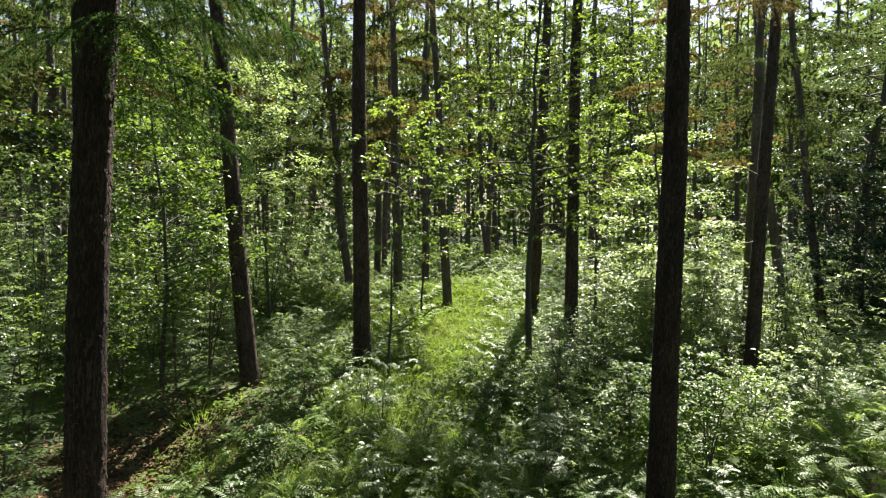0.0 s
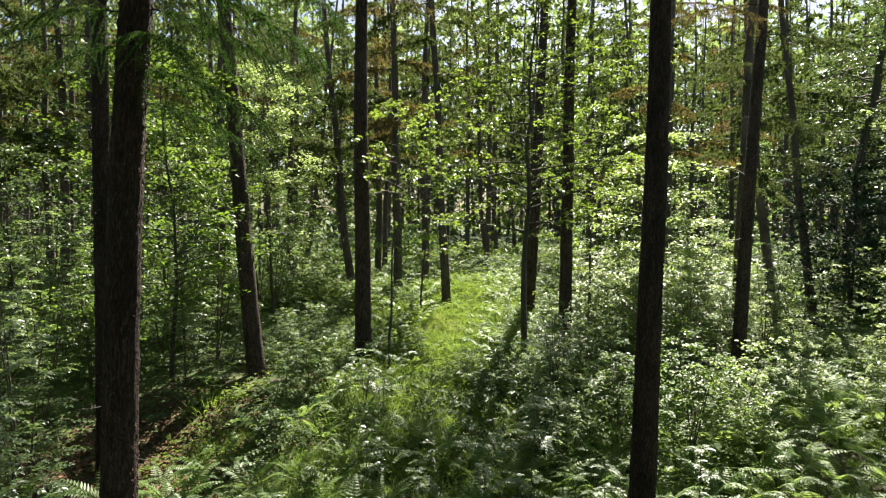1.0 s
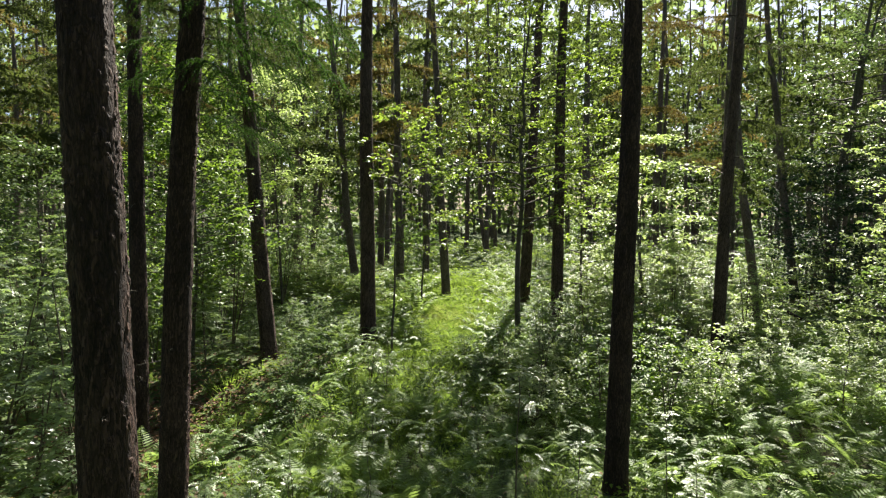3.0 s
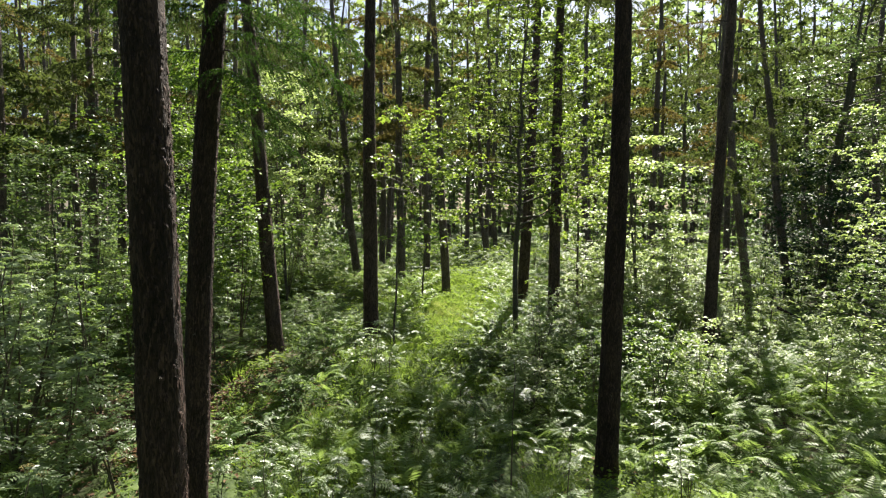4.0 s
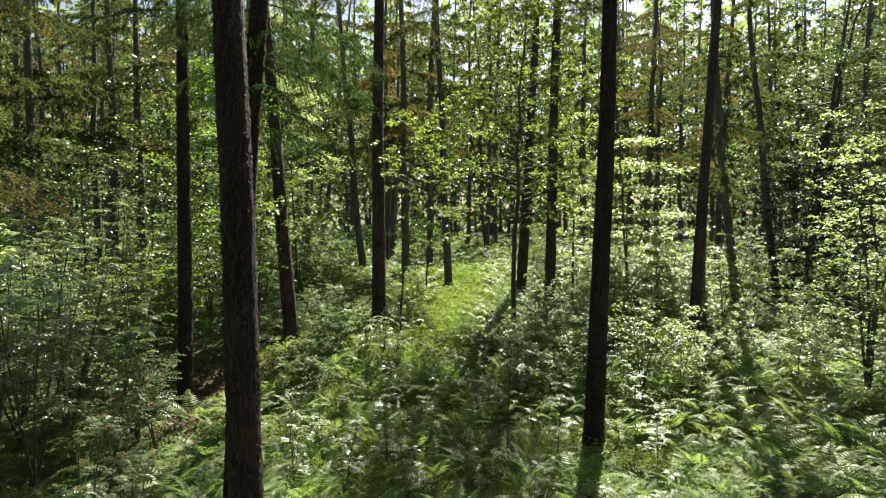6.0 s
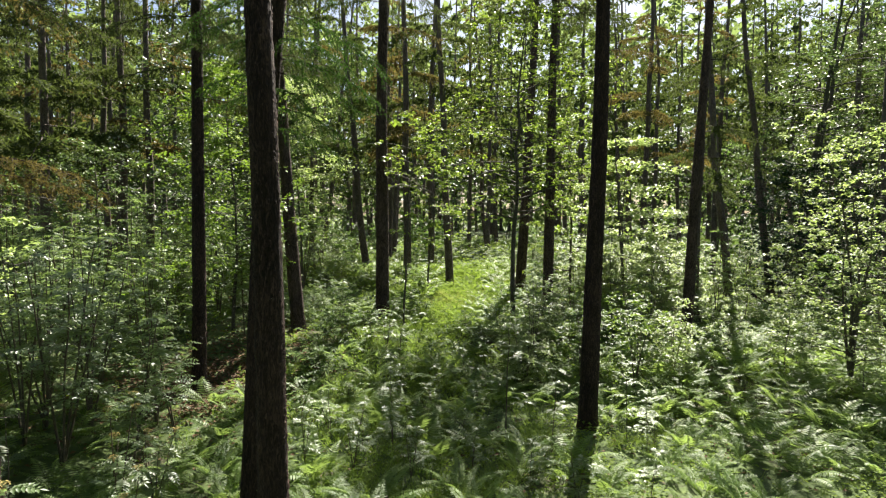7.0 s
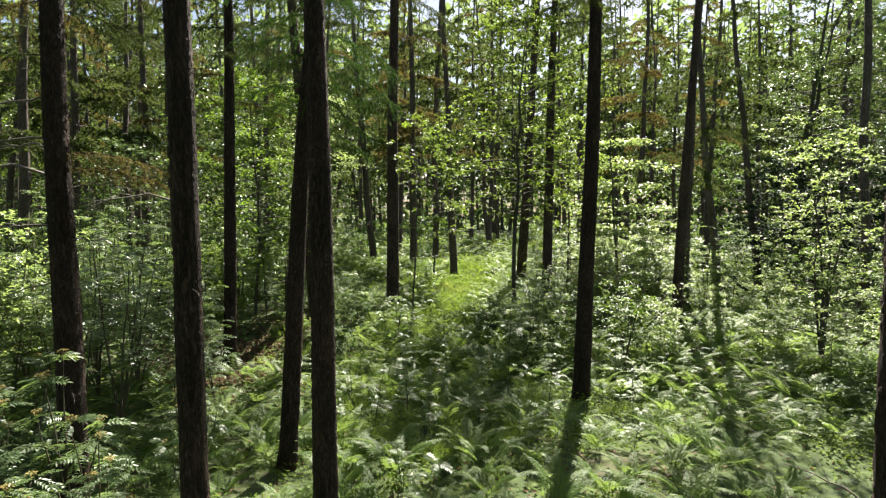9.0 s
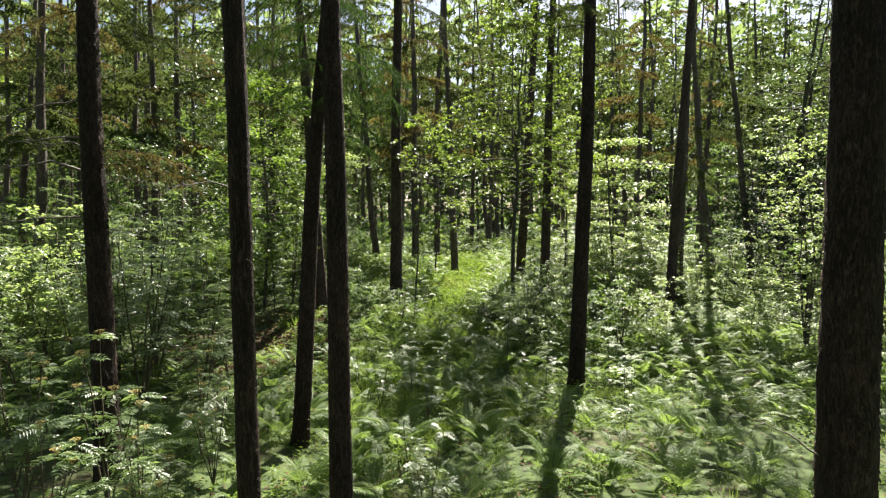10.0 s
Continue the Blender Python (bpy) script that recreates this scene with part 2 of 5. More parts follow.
def unit(v):
    return v / (np.linalg.norm(v, axis=-1, keepdims=True) + 1e-9)


def part(name, me, parent, label="", m=None, kind=""):
    ob = new(name, me)
    ob.parent = parent
    if m is not None:
        ob.matrix_basis = m
    return tagged(ob, label, kind=kind)


def thing(name, label, category, group="", kind=""):
    return tagged(new(name), label, category, group, kind)


def place(x, y, z, lean_x=0.0, lean_y=0.0, turn=0.0, s=1.0):
    e = Euler((-math.atan(lean_y), math.atan(lean_x), 0)).to_matrix().to_4x4()
    return Matrix.Translation((x, y, z)) @ e @ Matrix.Rotation(turn, 4, "Z") @ Matrix.Diagonal((s, s, s, 1))


# ---------------------------------------------------------------- ground
HUMPS = [(2.4, 6.4, -0.5), (-2.4, 3.6, -0.55), (-4.3, 2.2, -0.45), (-4.4, 7.3, -0.2), (6.2, 11.7, -0.15),
         (9.2, 16, 0.0), (0.2, 17.5, 0.5), (-3.3, 10.3, 0.5), (-1.5, 11.3, 0.5), (2.8, 12.9, 0.45), (2.4, 16.3, 0.6),
         (-3, 19.6, 1.0), (-1.4, 19.2, 1.0), (-0.6, 22, 1.0), (2, 33, 1.2), (12, 30, 1.0), (-10, 12, 0.5),
         (-20, 25, 1.4), (15, 22, 0.5), (0, -6, -0.7), (8, 2, -0.7), (-8, -2, -0.5), (0, 60, 1.5), (40, 50, 1.2), (-40, 50, 1.5)]


def gz(x, y):
    x, y = np.asarray(x, float), np.asarray(y, float)
    num, den = 0.0, 1e-9
    for hx, hy, hz in HUMPS:
        d2 = (x - hx) ** 2 + (y - hy) ** 2
        w = 1.0 / (d2 + 2.5) ** 1.5
        num, den = num + w * hz, den + w
    bumps = 0.05 * np.sin(1.9 * x + 0.7 * y) * np.sin(1.3 * y - 0.8 * x + 1) + 0.03 * np.sin(4.1 * x - 2.0 * y) * np.sin(3.3 * y + 1.1 * x)
    return num / den + bumps


def build_ground():
    xs = np.concatenate([[-900, -300, -120, -70], np.arange(-45, -15, 1.5), np.arange(-15, 16, 0.3), np.arange(16.5, 46, 1.5), [70, 120, 300, 900]])
    ys = np.concatenate([[-900, -300, -100, -50, -30, -20], np.arange(-15, 0, 1.0), np.arange(0, 26, 0.3), np.arange(26.5, 70, 1.5), [90, 150, 300, 900]])
    X, Y = np.meshgrid(xs, ys)
    Z = gz(X, Y)
    g = Geo()
    nx, ny = len(xs), len(ys)
    i = (np.arange(ny - 1)[:, None] * nx + np.arange(nx - 1)[None]).ravel()
    g.add(np.stack([X, Y, Z], -1), q=np.stack([i, i + 1, i + nx + 1, i + nx], -1))
    ob = new("ground", g.mesh("ground", M_GROUND, True))
    tagged(ob, "mossy forest floor with brown needle litter", "ground", kind="structure")


build_ground()


# ---------------------------------------------------------------- larches
def limb(L, rise, droop, spacing, tuft, needles, nl, nw, r0, seed, segs=4, hang=0.5, twig=0.38):
    """A larch limb along +x from the origin: wood and needles as two collections."""
    r = np.random.default_rng(seed)
    wood, green = Geo(), Geo()
    n = 9 if segs > 4 else 5
    s = np.linspace(0, 1, n)
    bend = r.normal(0, 0.06)
    p = np.stack([s * L, np.sin(s * 2.2) * bend * L + r.normal(0, 0.012, n) * L * s, rise * L * s - droop * L * s ** 2], -1)
    wood.tube(p, r0 * (1 - 0.85 * s) + 0.002, segs)
    count = max(4, int(L / spacing))
    for k in range(count):
        f = 0.12 + 0.88 * (k + r.random()) / count
        c = np.array([np.interp(f, s, p[:, a]) for a in range(3)])
        side = 1 if k % 2 else -1
        ln = twig * (0.5 + 0.8 * r.random()) * (1.15 - 0.6 * f) * min(1.0, L)
        ang = radians(r.uniform(35, 75)) * side
        d = np.array([math.cos(ang), math.sin(ang), r.uniform(-0.15, 0.2)])
        u = np.linspace(0, 1, 5)[:, None]
        tp = c + d * ln * u + np.array([0, 0, -1.0]) * hang * ln * u ** 2
        if segs >= 4 and nw < 0.012:
            wood.tube(tp, np.linspace(0.004, 0.0015, 5), 3)
        m = max(2, int(ln / tuft))
        uu = (np.arange(m) + r.random(m)) / m
        q = np.stack([np.interp(uu, u[:, 0], tp[:, a]) for a in range(3)], -1)
        q = np.repeat(q, needles, 0)
        dd = unit(unit(tp[-1] - tp[0]) * 0.55 + r.normal(0, 0.62, (len(q), 3)))
        sd_ = unit(np.cross(dd, r.normal(0, 1, (len(q), 3))))
        green.slivers(q, dd, sd_, nl * (0.6 + 0.7 * r.random(len(q))), nw)
    return wood, green


def merged(target, src, m):
    R = np.array(m)
    off = target.n
    v = np.concatenate(src.v)
    target.v.append(v @ R[:3, :3].T + R[:3, 3])
    target.t += [t + off for t in src.t]
    target.q += [q + off for q in src.q]
    target.n += len(v)


def trunk_geo(height, dia, rings, segs, rough, seed, flare=0.35, wander=0.05, sweep=0.0):
    """Tapered trunk with a root flare and bark relief, from 0.4 m below ground."""
    r = np.random.default_rng(seed)
    g = Geo()
    z = np.concatenate([np.linspace(-0.4, 7.5, int(rings * 0.75)), np.linspace(7.9, height, rings - int(rings * 0.75))])
    rad = dia / 2 * np.clip(1.04 - 0.9 * np.clip(z - 1, 0, None) / height, 0.06, 2) * (1 + flare * np.exp(-np.clip(z + 0.1, 0, None) / 0.25))
    ph = r.uniform(0, TAU, 4)
    ax = wander * (np.sin(z * 0.5 + ph[0]) - np.sin(ph[0])) + 0.4 * wander * np.sin(z * 1.3 + ph[1])
    ay = wander * (np.sin(z * 0.45 + ph[2]) - np.sin(ph[2])) + 0.4 * wander * np.sin(z * 1.1 + ph[3])
    ax = ax + sweep * (np.clip(z - 1, 0, 4.5) ** 2 + 9.0 * np.clip(z - 5.5, 0, None))
    th = np.arange(segs) / segs * TAU
    v = np.zeros((len(z), segs, 3))
    for i in range(len(z)):
        for j in range(segs):
            k = rad[i]
            if rough:
                c = Vector((math.cos(th[j]) * 3.2, math.sin(th[j]) * 3.2, z[i] * 2.6 + seed * 7))
                k *= 1 + rough * noise.noise(c * 2.2) + rough * 0.6 * noise.noise(c * 5.1) + 0.03 * noise.noise(c * 0.35)
            v[i, j] = (ax[i] + k * math.cos(th[j]), ay[i] + k * math.sin(th[j]), z[i])
    i = np.arange(len(z) - 1)[:, None] * segs
    j = np.arange(segs)[None]
    k = (j + 1) % segs
    g.add(v, q=np.stack([i + j, i + k, i + segs + k, i + segs + j], -1).reshape(-1, 4))
    return g, z, rad, ax, ay


def bark_plates(z, rad, ax, ay, count, seed):
    """Loose scales of bark that stand a little off the trunk."""
    r = np.random.default_rng(seed)
    g = Geo()
    zz = r.uniform(-0.1, 7.2, count)
    th = r.uniform(0, TAU, count)
    R = np.interp(zz, z, rad)
    cx, cy = np.interp(zz, z, ax), np.interp(zz, z, ay)
    k = min(1.0, rad[len(rad) // 3] / 0.12)
    w = r.uniform(0.010, 0.028, count) * k / R
    h = r.uniform(0.02, 0.06, count) * k
    lift = r.uniform(0.002, 0.011, count) * k

    def at(t, rr, dz):
        return np.stack([cx + rr * np.cos(t), cy + rr * np.sin(t), zz + dz], -1)
    a = at(th - w / 2, R * 0.99, h / 2); b = at(th + w / 2, R * 0.99, h / 2 * 0.9)
    c = at(th + w / 2 * 0.8, R + lift, -h / 2); d = at(th - w / 2 * 0.8, R + lift * 0.7, -h / 2 * 0.9)
    e = at(th, R + lift, 0 * h)
    v = np.stack([a, b, c, d, e], 1)
    f = np.arange(count)[:, None] * 5
    g.add(v, t=np.concatenate([f + [[0, 1, 4]], f + [[1, 2, 4]], f + [[2, 3, 4]], f + [[3, 0, 4]]], 0))
    return g


def far_crown(seed, z0, z1, limbs, length, dense=1.0, coarse=1.0, bare=10):
    """Joined limbs of a whole crown, lighter in detail."""
    r = np.random.default_rng(seed)
    wood, green = Geo(), Geo()
    for k in range(limbs):
        f = (k + r.random()) / limbs
        z = z0 + (z1 - z0) * f
        if z > 15.0 and k % 2:
            continue        # every other high limb left out to let the sun through
        L = length * (1.0 - 0.88 * f) * r.uniform(0.7, 1.2)
        w, g = limb(L, r.uniform(0.0, 0.25), r.uniform(0.15, 0.4), 0.12 / dense, 0.10 * coarse, 2, 0.22 * coarse, 0.1 * coarse, 0.016, seed * 100 + k, 3, 0.5, 0.68)
        m = Matrix.Translation((0, 0, z)) @ Matrix.Rotation(k * 2.4 + r.uniform(-0.4, 0.4), 4, "Z")
        merged(wood, w, m); merged(green, g, m)
    for k in range(bare):
        z = r.uniform(1.8, z0)
        L = r.uniform(0.4, 1.3)
        s = np.linspace(0, 1, 5)
        a = r.uniform(0, TAU)
        p = np.stack([np.cos(a) * s * L, np.sin(a) * s * L, z + s * L * r.uniform(-0.25, 0.3) - 0.1 * s * s], -1)
        wood.tube(p, 0.012 * (1 - 0.8 * s) + 0.002, 3)
    return wood, green


CROWN_LABEL = "light green feathery larch needles"
def crown_parts(tree, seed, z0, z1, limbs, length, old=0.0):
    """Limbs one by one, each with its needles, shared between trees."""
    r = np.random.default_rng(seed)
    for k in range(limbs):
        f = (k + r.random()) / limbs
        s = length * (1.0 - 0.88 * f) * r.uniform(0.7, 1.2) / 2.0
        if z0 + (z1 - z0) * f > 11.0 and k % 3:
            continue        # most limbs above left out so that sun reaches the floor
        kind_ = 3 if r.random() < old else int(r.integers(3))
        m = Matrix.Translation((0, 0, z0 + (z1 - z0) * f)) @ Matrix.Rotation(k * 2.4 + r.uniform(-0.5, 0.5), 4, "Z") @ Matrix.Rotation(r.normal(0, 0.12), 4, "Y") @ Matrix.Diagonal((s, s, s, 1))
        b = part("branch", mid_limbs[kind_][0], tree, m=m)
        part("needles", mid_limbs[kind_][1], b, CROWN_LABEL if kind_ < 3 else "yellow and ochre larch needles", kind="stuff")


mid_limbs = []
for k in range(4):
    w, g = limb(2.0, 0.1, 0.3, 0.06, 0.05, 3, 0.15, 0.045, 0.018, 330 + k, 4, 0.55, 0.6)
    mid_limbs.append((w.mesh("branch", M_BARK_HAZED, True), g.mesh("needles", M_NEEDLE_OLD if k == 3 else M_NEEDLE)))

far_variants = []
for k, (z0, h, n, ln) in enumerate([(5.0, 17, 21, 2.2), (6.2, 18, 20, 2.1), (4.2, 16, 21, 2.3), (5.4, 17.5, 21, 2.2)]):
    tg, *_ = trunk_geo(h, 0.26, 26, 9, 0.05, 40 + k, wander=0.09)
    wood, green = far_crown(60 + k, z0, h - 0.2, n, ln)
    far_variants.append((tg.mesh("trunk", M_BARK_HAZED, True), wood.mesh("branchwork", M_BARK_HAZED, True),
                         green.mesh("needles", M_NEEDLE_OLD if k == 3 else M_NEEDLE)))

distant_variants, distant_geos = [], []
for k, (z0, h, n, ln) in enumerate([(4.4, 17, 22, 2.5), (3.6, 18, 24, 2.4), (5.5, 19, 22, 2.6)]):
    tg, *_ = trunk_geo(h, 0.27, 12, 6, 0.0, 50 + k, wander=0.09)
    wood, green = far_crown(70 + k, z0, h - 0.2, n, ln, 0.6, 2.1, 3)
    slim, *_ = trunk_geo(h, 0.27, 8, 5, 0.0, 50 + k, wander=0.09)
    distant_geos.append((slim, green))
    merged(tg, wood, Matrix.Identity(4))
    distant_variants.append((tg.mesh("trunk", M_BARK_HAZED, True), green.mesh("needles", M_NEEDLE)))

top_variants = []
for k, (z0, h, n, ln) in enumerate([(8.3, 18, 20, 2.2), (9.0, 19, 18, 2.0)]):
    wood, green = far_crown(80 + k, z0, h - 0.3, n, ln, bare=0)
    top_variants.append((wood.mesh("branchwork", M_BARK_HAZED, True), green.mesh("needles", M_NEEDLE)))

limb_meshes = []
for k in range(5):
    w, g = limb(1.5, 0.12, 0.30, 0.042, 0.02, 5, 0.042, 0.008, 0.009, 300 + k, 5, 0.8, 0.48)
    limb_meshes.append((w.mesh("branch", M_BARK, True), g.mesh("needles", M_NEEDLE_OLD if k == 4 else M_NEEDLE)))

for k in range(3):
    w, g = limb(1.5, 0.06, 0.42, 0.036, 0.013, 7, 0.032, 0.0062, 0.008, 310 + k, 5, 0.9, 0.5)
    limb_meshes.append((w.mesh("branch", M_BARK, True), g.mesh("needles", M_SPRAY)))

dead_meshes = []
for k in range(5):
    r = np.random.default_rng(500 + k)
    g = Geo()
    s = np.linspace(0, 1, 8)
    L = 0.7
    p = np.stack([s * L, np.cumsum(r.normal(0, 0.018, 8)), -0.25 * L * s * s + np.cumsum(r.normal(0, 0.016, 8)) + (0.25 if k % 2 else -0.1) * s * L], -1)
    g.tube(p, 0.0085 * (1 - 0.85 * s) + 0.001, 4)
    for j in range(5):
        i = 2 + j
        d = np.array([0.6, r.choice([-1, 1]) * 0.8, r.uniform(-0.5, 0.4)]) * r.uniform(0.05, 0.22)
        g.tube(np.stack([p[i], p[i] + d * 0.5 + r.normal(0, 0.01, 3), p[i] + d]), [0.004, 0.003, 0.001], 3)
    dead_meshes.append(g.mesh("dead_branch", M_TWIG, True))

# x, y, diameter at breast height, sideways lean: the trees that stand close
CLOSE = [
    (2.37, 6.40, 0.28, 0.018), (-1.172, 0.91, 0.212, -0.02), (-2.2, 3.47, 0.225, 0.052), (-4.39, 7.29, 0.23, -0.003),
    (-1.12, -1.89, 0.118, -0.042), (-4.232, 2.10, 0.27, -0.03), (2.508, -1.20, 0.34, -0.024), (-3.32, 10.27, 0.29, -0.079),
    (-1.52, 11.26, 0.31, -0.001), (6.06, 11.66, 0.26, 0.04), (2.78, 12.90, 0.27, 0.010), (2.43, 16.30, 0.32, 0.037),
]
# limbs with needles on close trees: tree, height, direction (degrees), length factor, mesh
LOW_LIMBS = [
    (2, 4.75, -12, 0.62, 5), (2, 5.15, 15, 0.68, 6), (2, 5.5, -35, 0.7, 7), (2, 5.1, 205, 0.5, 5), (2, 5.45, 240, 0.55, 6),
    (2, 5.3, 0, 0.8, 5), (2, 4.95, -48, 0.55, 6), (2, 4.9, 172, 0.42, 7), (2, 4.55, 8, 0.55, 7),
    # tree 10: added limbs, mostly out of view, to shade the foot of tree 0
    (10, 7.9, -30, 1.3, 0), (10, 8.2, 10, 1.3, 1), (10, 8.5, 60, 1.3, 2), (10, 8.0, 200, 1.2, 0), (10, 8.8, -80, 1.3, 1), (10, 9.2, 20, 1.3, 2), (10, 9.5, -50, 1.3, 0),
    (9, 4.6, -20, 1.0, 1), (9, 5.4, 10, 1.1, 2),
    (2, 5.8, 30, 0.9, 5), (2, 5.7, 190, 0.6, 7), (2, 6.2, -60, 0.8, 6), (2, 6.0, 170, 0.7, 5), (2, 6.3, 225, 0.8, 5),
    (5, 6.0, 100, 1.2, 1), (5, 6.8, 200, 1.2, 2), (5, 7.3, -20, 1.2, 0), (5, 5.5, 60, 1.0, 3), (3, 7.4, 160, 1.2, 0), (3, 7.8, -20, 1.2, 1), (3, 7.0, 250, 1.1, 3), (3, 6.5, 70, 1.1, 0),
    (5, 3.8, 6, 0.75, 4), (5, 3.95, -8, 0.85, 4), (5, 5.6, 170, 0.8, 4), (5, 6.3, 30, 0.9, 0), (5, 5.0, 200, 0.8, 1),
    (0, 6.1, -5, 0.7, 4), (0, 7.2, 150, 0.8, 1), (0, 7.0, 250, 0.8, 0), (0, 7.6, 30, 0.9, 2),
    # tree 3: invented limbs that cast shade on the rowans to the left
    (3, 6.6, 180, 1.2, 1), (3, 7.1, 120, 1.2, 2), (3, 7.5, 30, 1.3, 0), (3, 8.0, -40, 1.3, 1), (3, 8.2, 90, 1.3, 2), (3, 7.7, 300, 1.2, 0),
    (3, 5.7, 190, 0.9, 0), (3, 6.3, 10, 0.9, 1), (3, 6.8, 100, 1.0, 2), (3, 6.0, -70, 0.9, 3), (3, 5.2, 40, 0.7, 4),
    # tree 8: added high limbs, hardly in view, to darken the ground in front
    (8, 8.0, 40, 1.3, 1), (8, 8.4, 160, 1.4, 2), (8, 8.8, 280, 1.4, 0), (8, 9.2, 100, 1.4, 1), (8, 9.6, 0, 1.4, 2), (8, 10.0, 220, 1.4, 0), (8, 8.6, -30, 1.3, 1), (8, 9.9, 60, 1.4, 2),
    # tree 7: more added limbs, there for their shade on the litter
    (7, 6.5, 100, 1.3, 0), (7, 7.0, 220, 1.3, 1), (7, 7.6, 0, 1.3, 2), (7, 8.0, 150, 1.3, 0), (7, 6.0, -100, 1.1, 1), (7, 8.4, 60, 1.4, 2),
    (7, 6.2, 40, 1.0, 0), (7, 6.8, 170, 1.1, 1), (7, 7.2, -60, 1.1, 2), (7, 5.8, -10, 0.8, 3),
    (8, 7.0, 10, 0.9, 4), (8, 7.6, 190, 1.0, 0), (9, 7.0, -10, 1.1, 1), (9, 7.6, 170, 1.2, 4), (9, 6.4, 200, 0.9, 0),
]
# bare branches that stand out: tree, height, direction (degrees), size, mesh
BARE = [
    (5, 4.15, 178, 1.5, 2, 14), (5, 3.2, 200, 1.3, 4, 10), (5, 3.05, -12, 0.8, 2, 12), (4, 3.4, 190, 0.5, 1), (3, 2.6, 175, 1.0, 1), (3, 3.1, 10, 0.9, 3), (7, 2.5, 30, 1.3, 1), (7, 3.6, 200, 1.1, 3),
    (5, 3.75, 185, 1.9, 1), (5, 3.95, 160, 1.5, 3), (5, 3.6, 20, 0.9, 1), (5, 2.6, 195, 0.9, 0), (5, 4.6, 200, 1.4, 0),
    (6, 1.72, 172, 0.75, 0, 48), (6, 2.9, 20, 0.7, 1), (6, 4.3, -10, 0.6, 3), (2, 2.2, 10, 0.2, 0), (2, 1.4, 0, 0.25, 1),
    (8, 3.2, 20, 1.6, 1), (8, 3.6, -20, 1.3, 0), (9, 3.0, 200, 1.3, 0), (9, 4.2, 190, 1.6, 3), (11, 3.4, 180, 1.8, 1), (11, 2.8, 200, 1.5, 3), (7, 3.0, 220, 1.0, 1),
]
for k, (x, y, dia, lean) in enumerate(CLOSE):
    tree = thing("larch_tree", "tall larch with dark scaly reddish-brown bark", "tree", "larches of the wood")
    near = y < 8
    tg, z, rad, ax, ay = trunk_geo(18, dia, 100 if near else 60, 32 if near else 18, 0.085 if near else 0.06, 10 + k, 0.3, 0.02, 0.004 if k == 2 else 0.0)
    trunk = part("trunk", tg.mesh("trunk", M_BARK if near else M_BARK_HALF_HAZED, True), tree)
    plates = bark_plates(z, rad, ax, ay, 2600 if near else 500, 30 + k)
    part("flaky_bark", plates.mesh("flaky_bark", M_FLAKE), trunk, "loose flaking scales of bark", kind="stuff")
    wood, green = top_variants[k % 2]
    turn = Matrix.Translation((float(np.interp(11, z, ax)), 0, 0)) @ Matrix.Rotation(k * 1.3, 4, "Z")
    part("branchwork", wood, tree, m=turn, kind="stuff")
    part("needles", green, tree, CROWN_LABEL, turn, kind="stuff")
    r = np.random.default_rng(700 + k)
    for j in range(7 if near else 8):
        zz = r.uniform(0.7, 6.8)
        a = r.uniform(0, TAU)
        o = Matrix.Translation((np.interp(zz, z, ax), np.interp(zz, z, ay), zz)) @ Matrix.Rotation(a, 4, "Z") @ Matrix.Translation((np.interp(zz, z, rad) * 0.9, 0, 0))
        part("dead_branch", dead_meshes[j % 5], tree, "bare grey dead branch", o @ Matrix.Diagonal((*[r.uniform(0.12, 0.42) * (0.4 if y < 1 else 1)] * 3, 1)))
    for t_, zz, deg, s, kind_, *tilt in BARE:
        if t_ == k:
            o = Matrix.Translation((np.interp(zz, z, ax), np.interp(zz, z, ay), zz)) @ Matrix.Rotation(radians(deg), 4, "Z") @ Matrix.Translation((np.interp(zz, z, rad) * 0.9, 0, 0)) @ Matrix.Rotation(-radians(sum(tilt)), 4, "Y")
            part("dead_branch", dead_meshes[kind_], tree, "bare grey dead branch", o @ Matrix.Diagonal((s, s, s, 1)))
    for t_, zz, deg, s, kind_ in LOW_LIMBS:
        if t_ == k:
            o = Matrix.Translation((np.interp(zz, z, ax), np.interp(zz, z, ay), zz)) @ Matrix.Rotation(radians(deg), 4, "Z") @ Matrix.Diagonal((s, s, s, 1))
            b = part("branch", limb_meshes[kind_][0], tree, m=o)
            part("needles", limb_meshes[kind_][1], b, "ochre and green larch needles" if kind_ == 4 else CROWN_LABEL, kind="stuff")
    g0 = float(gz(x, y))
    tree.matrix_basis = place(x + lean * g0, y, g0, lean, 0)

far_things = []
for k, (tm, wm, nm) in enumerate(far_variants):
    tree = thing("larch_tree", "slender larch with drooping green branches" if k < 3 else "slender larch with yellowing branches", "tree", "larches of the wood")
    part("trunk", tm, tree); part("branchwork", wm, tree, kind="stuff"); part("needles", nm, tree, CROWN_LABEL if k < 3 else "yellow and ochre larch needles", kind="stuff")
    far_things.append(tree)

mid_things = []
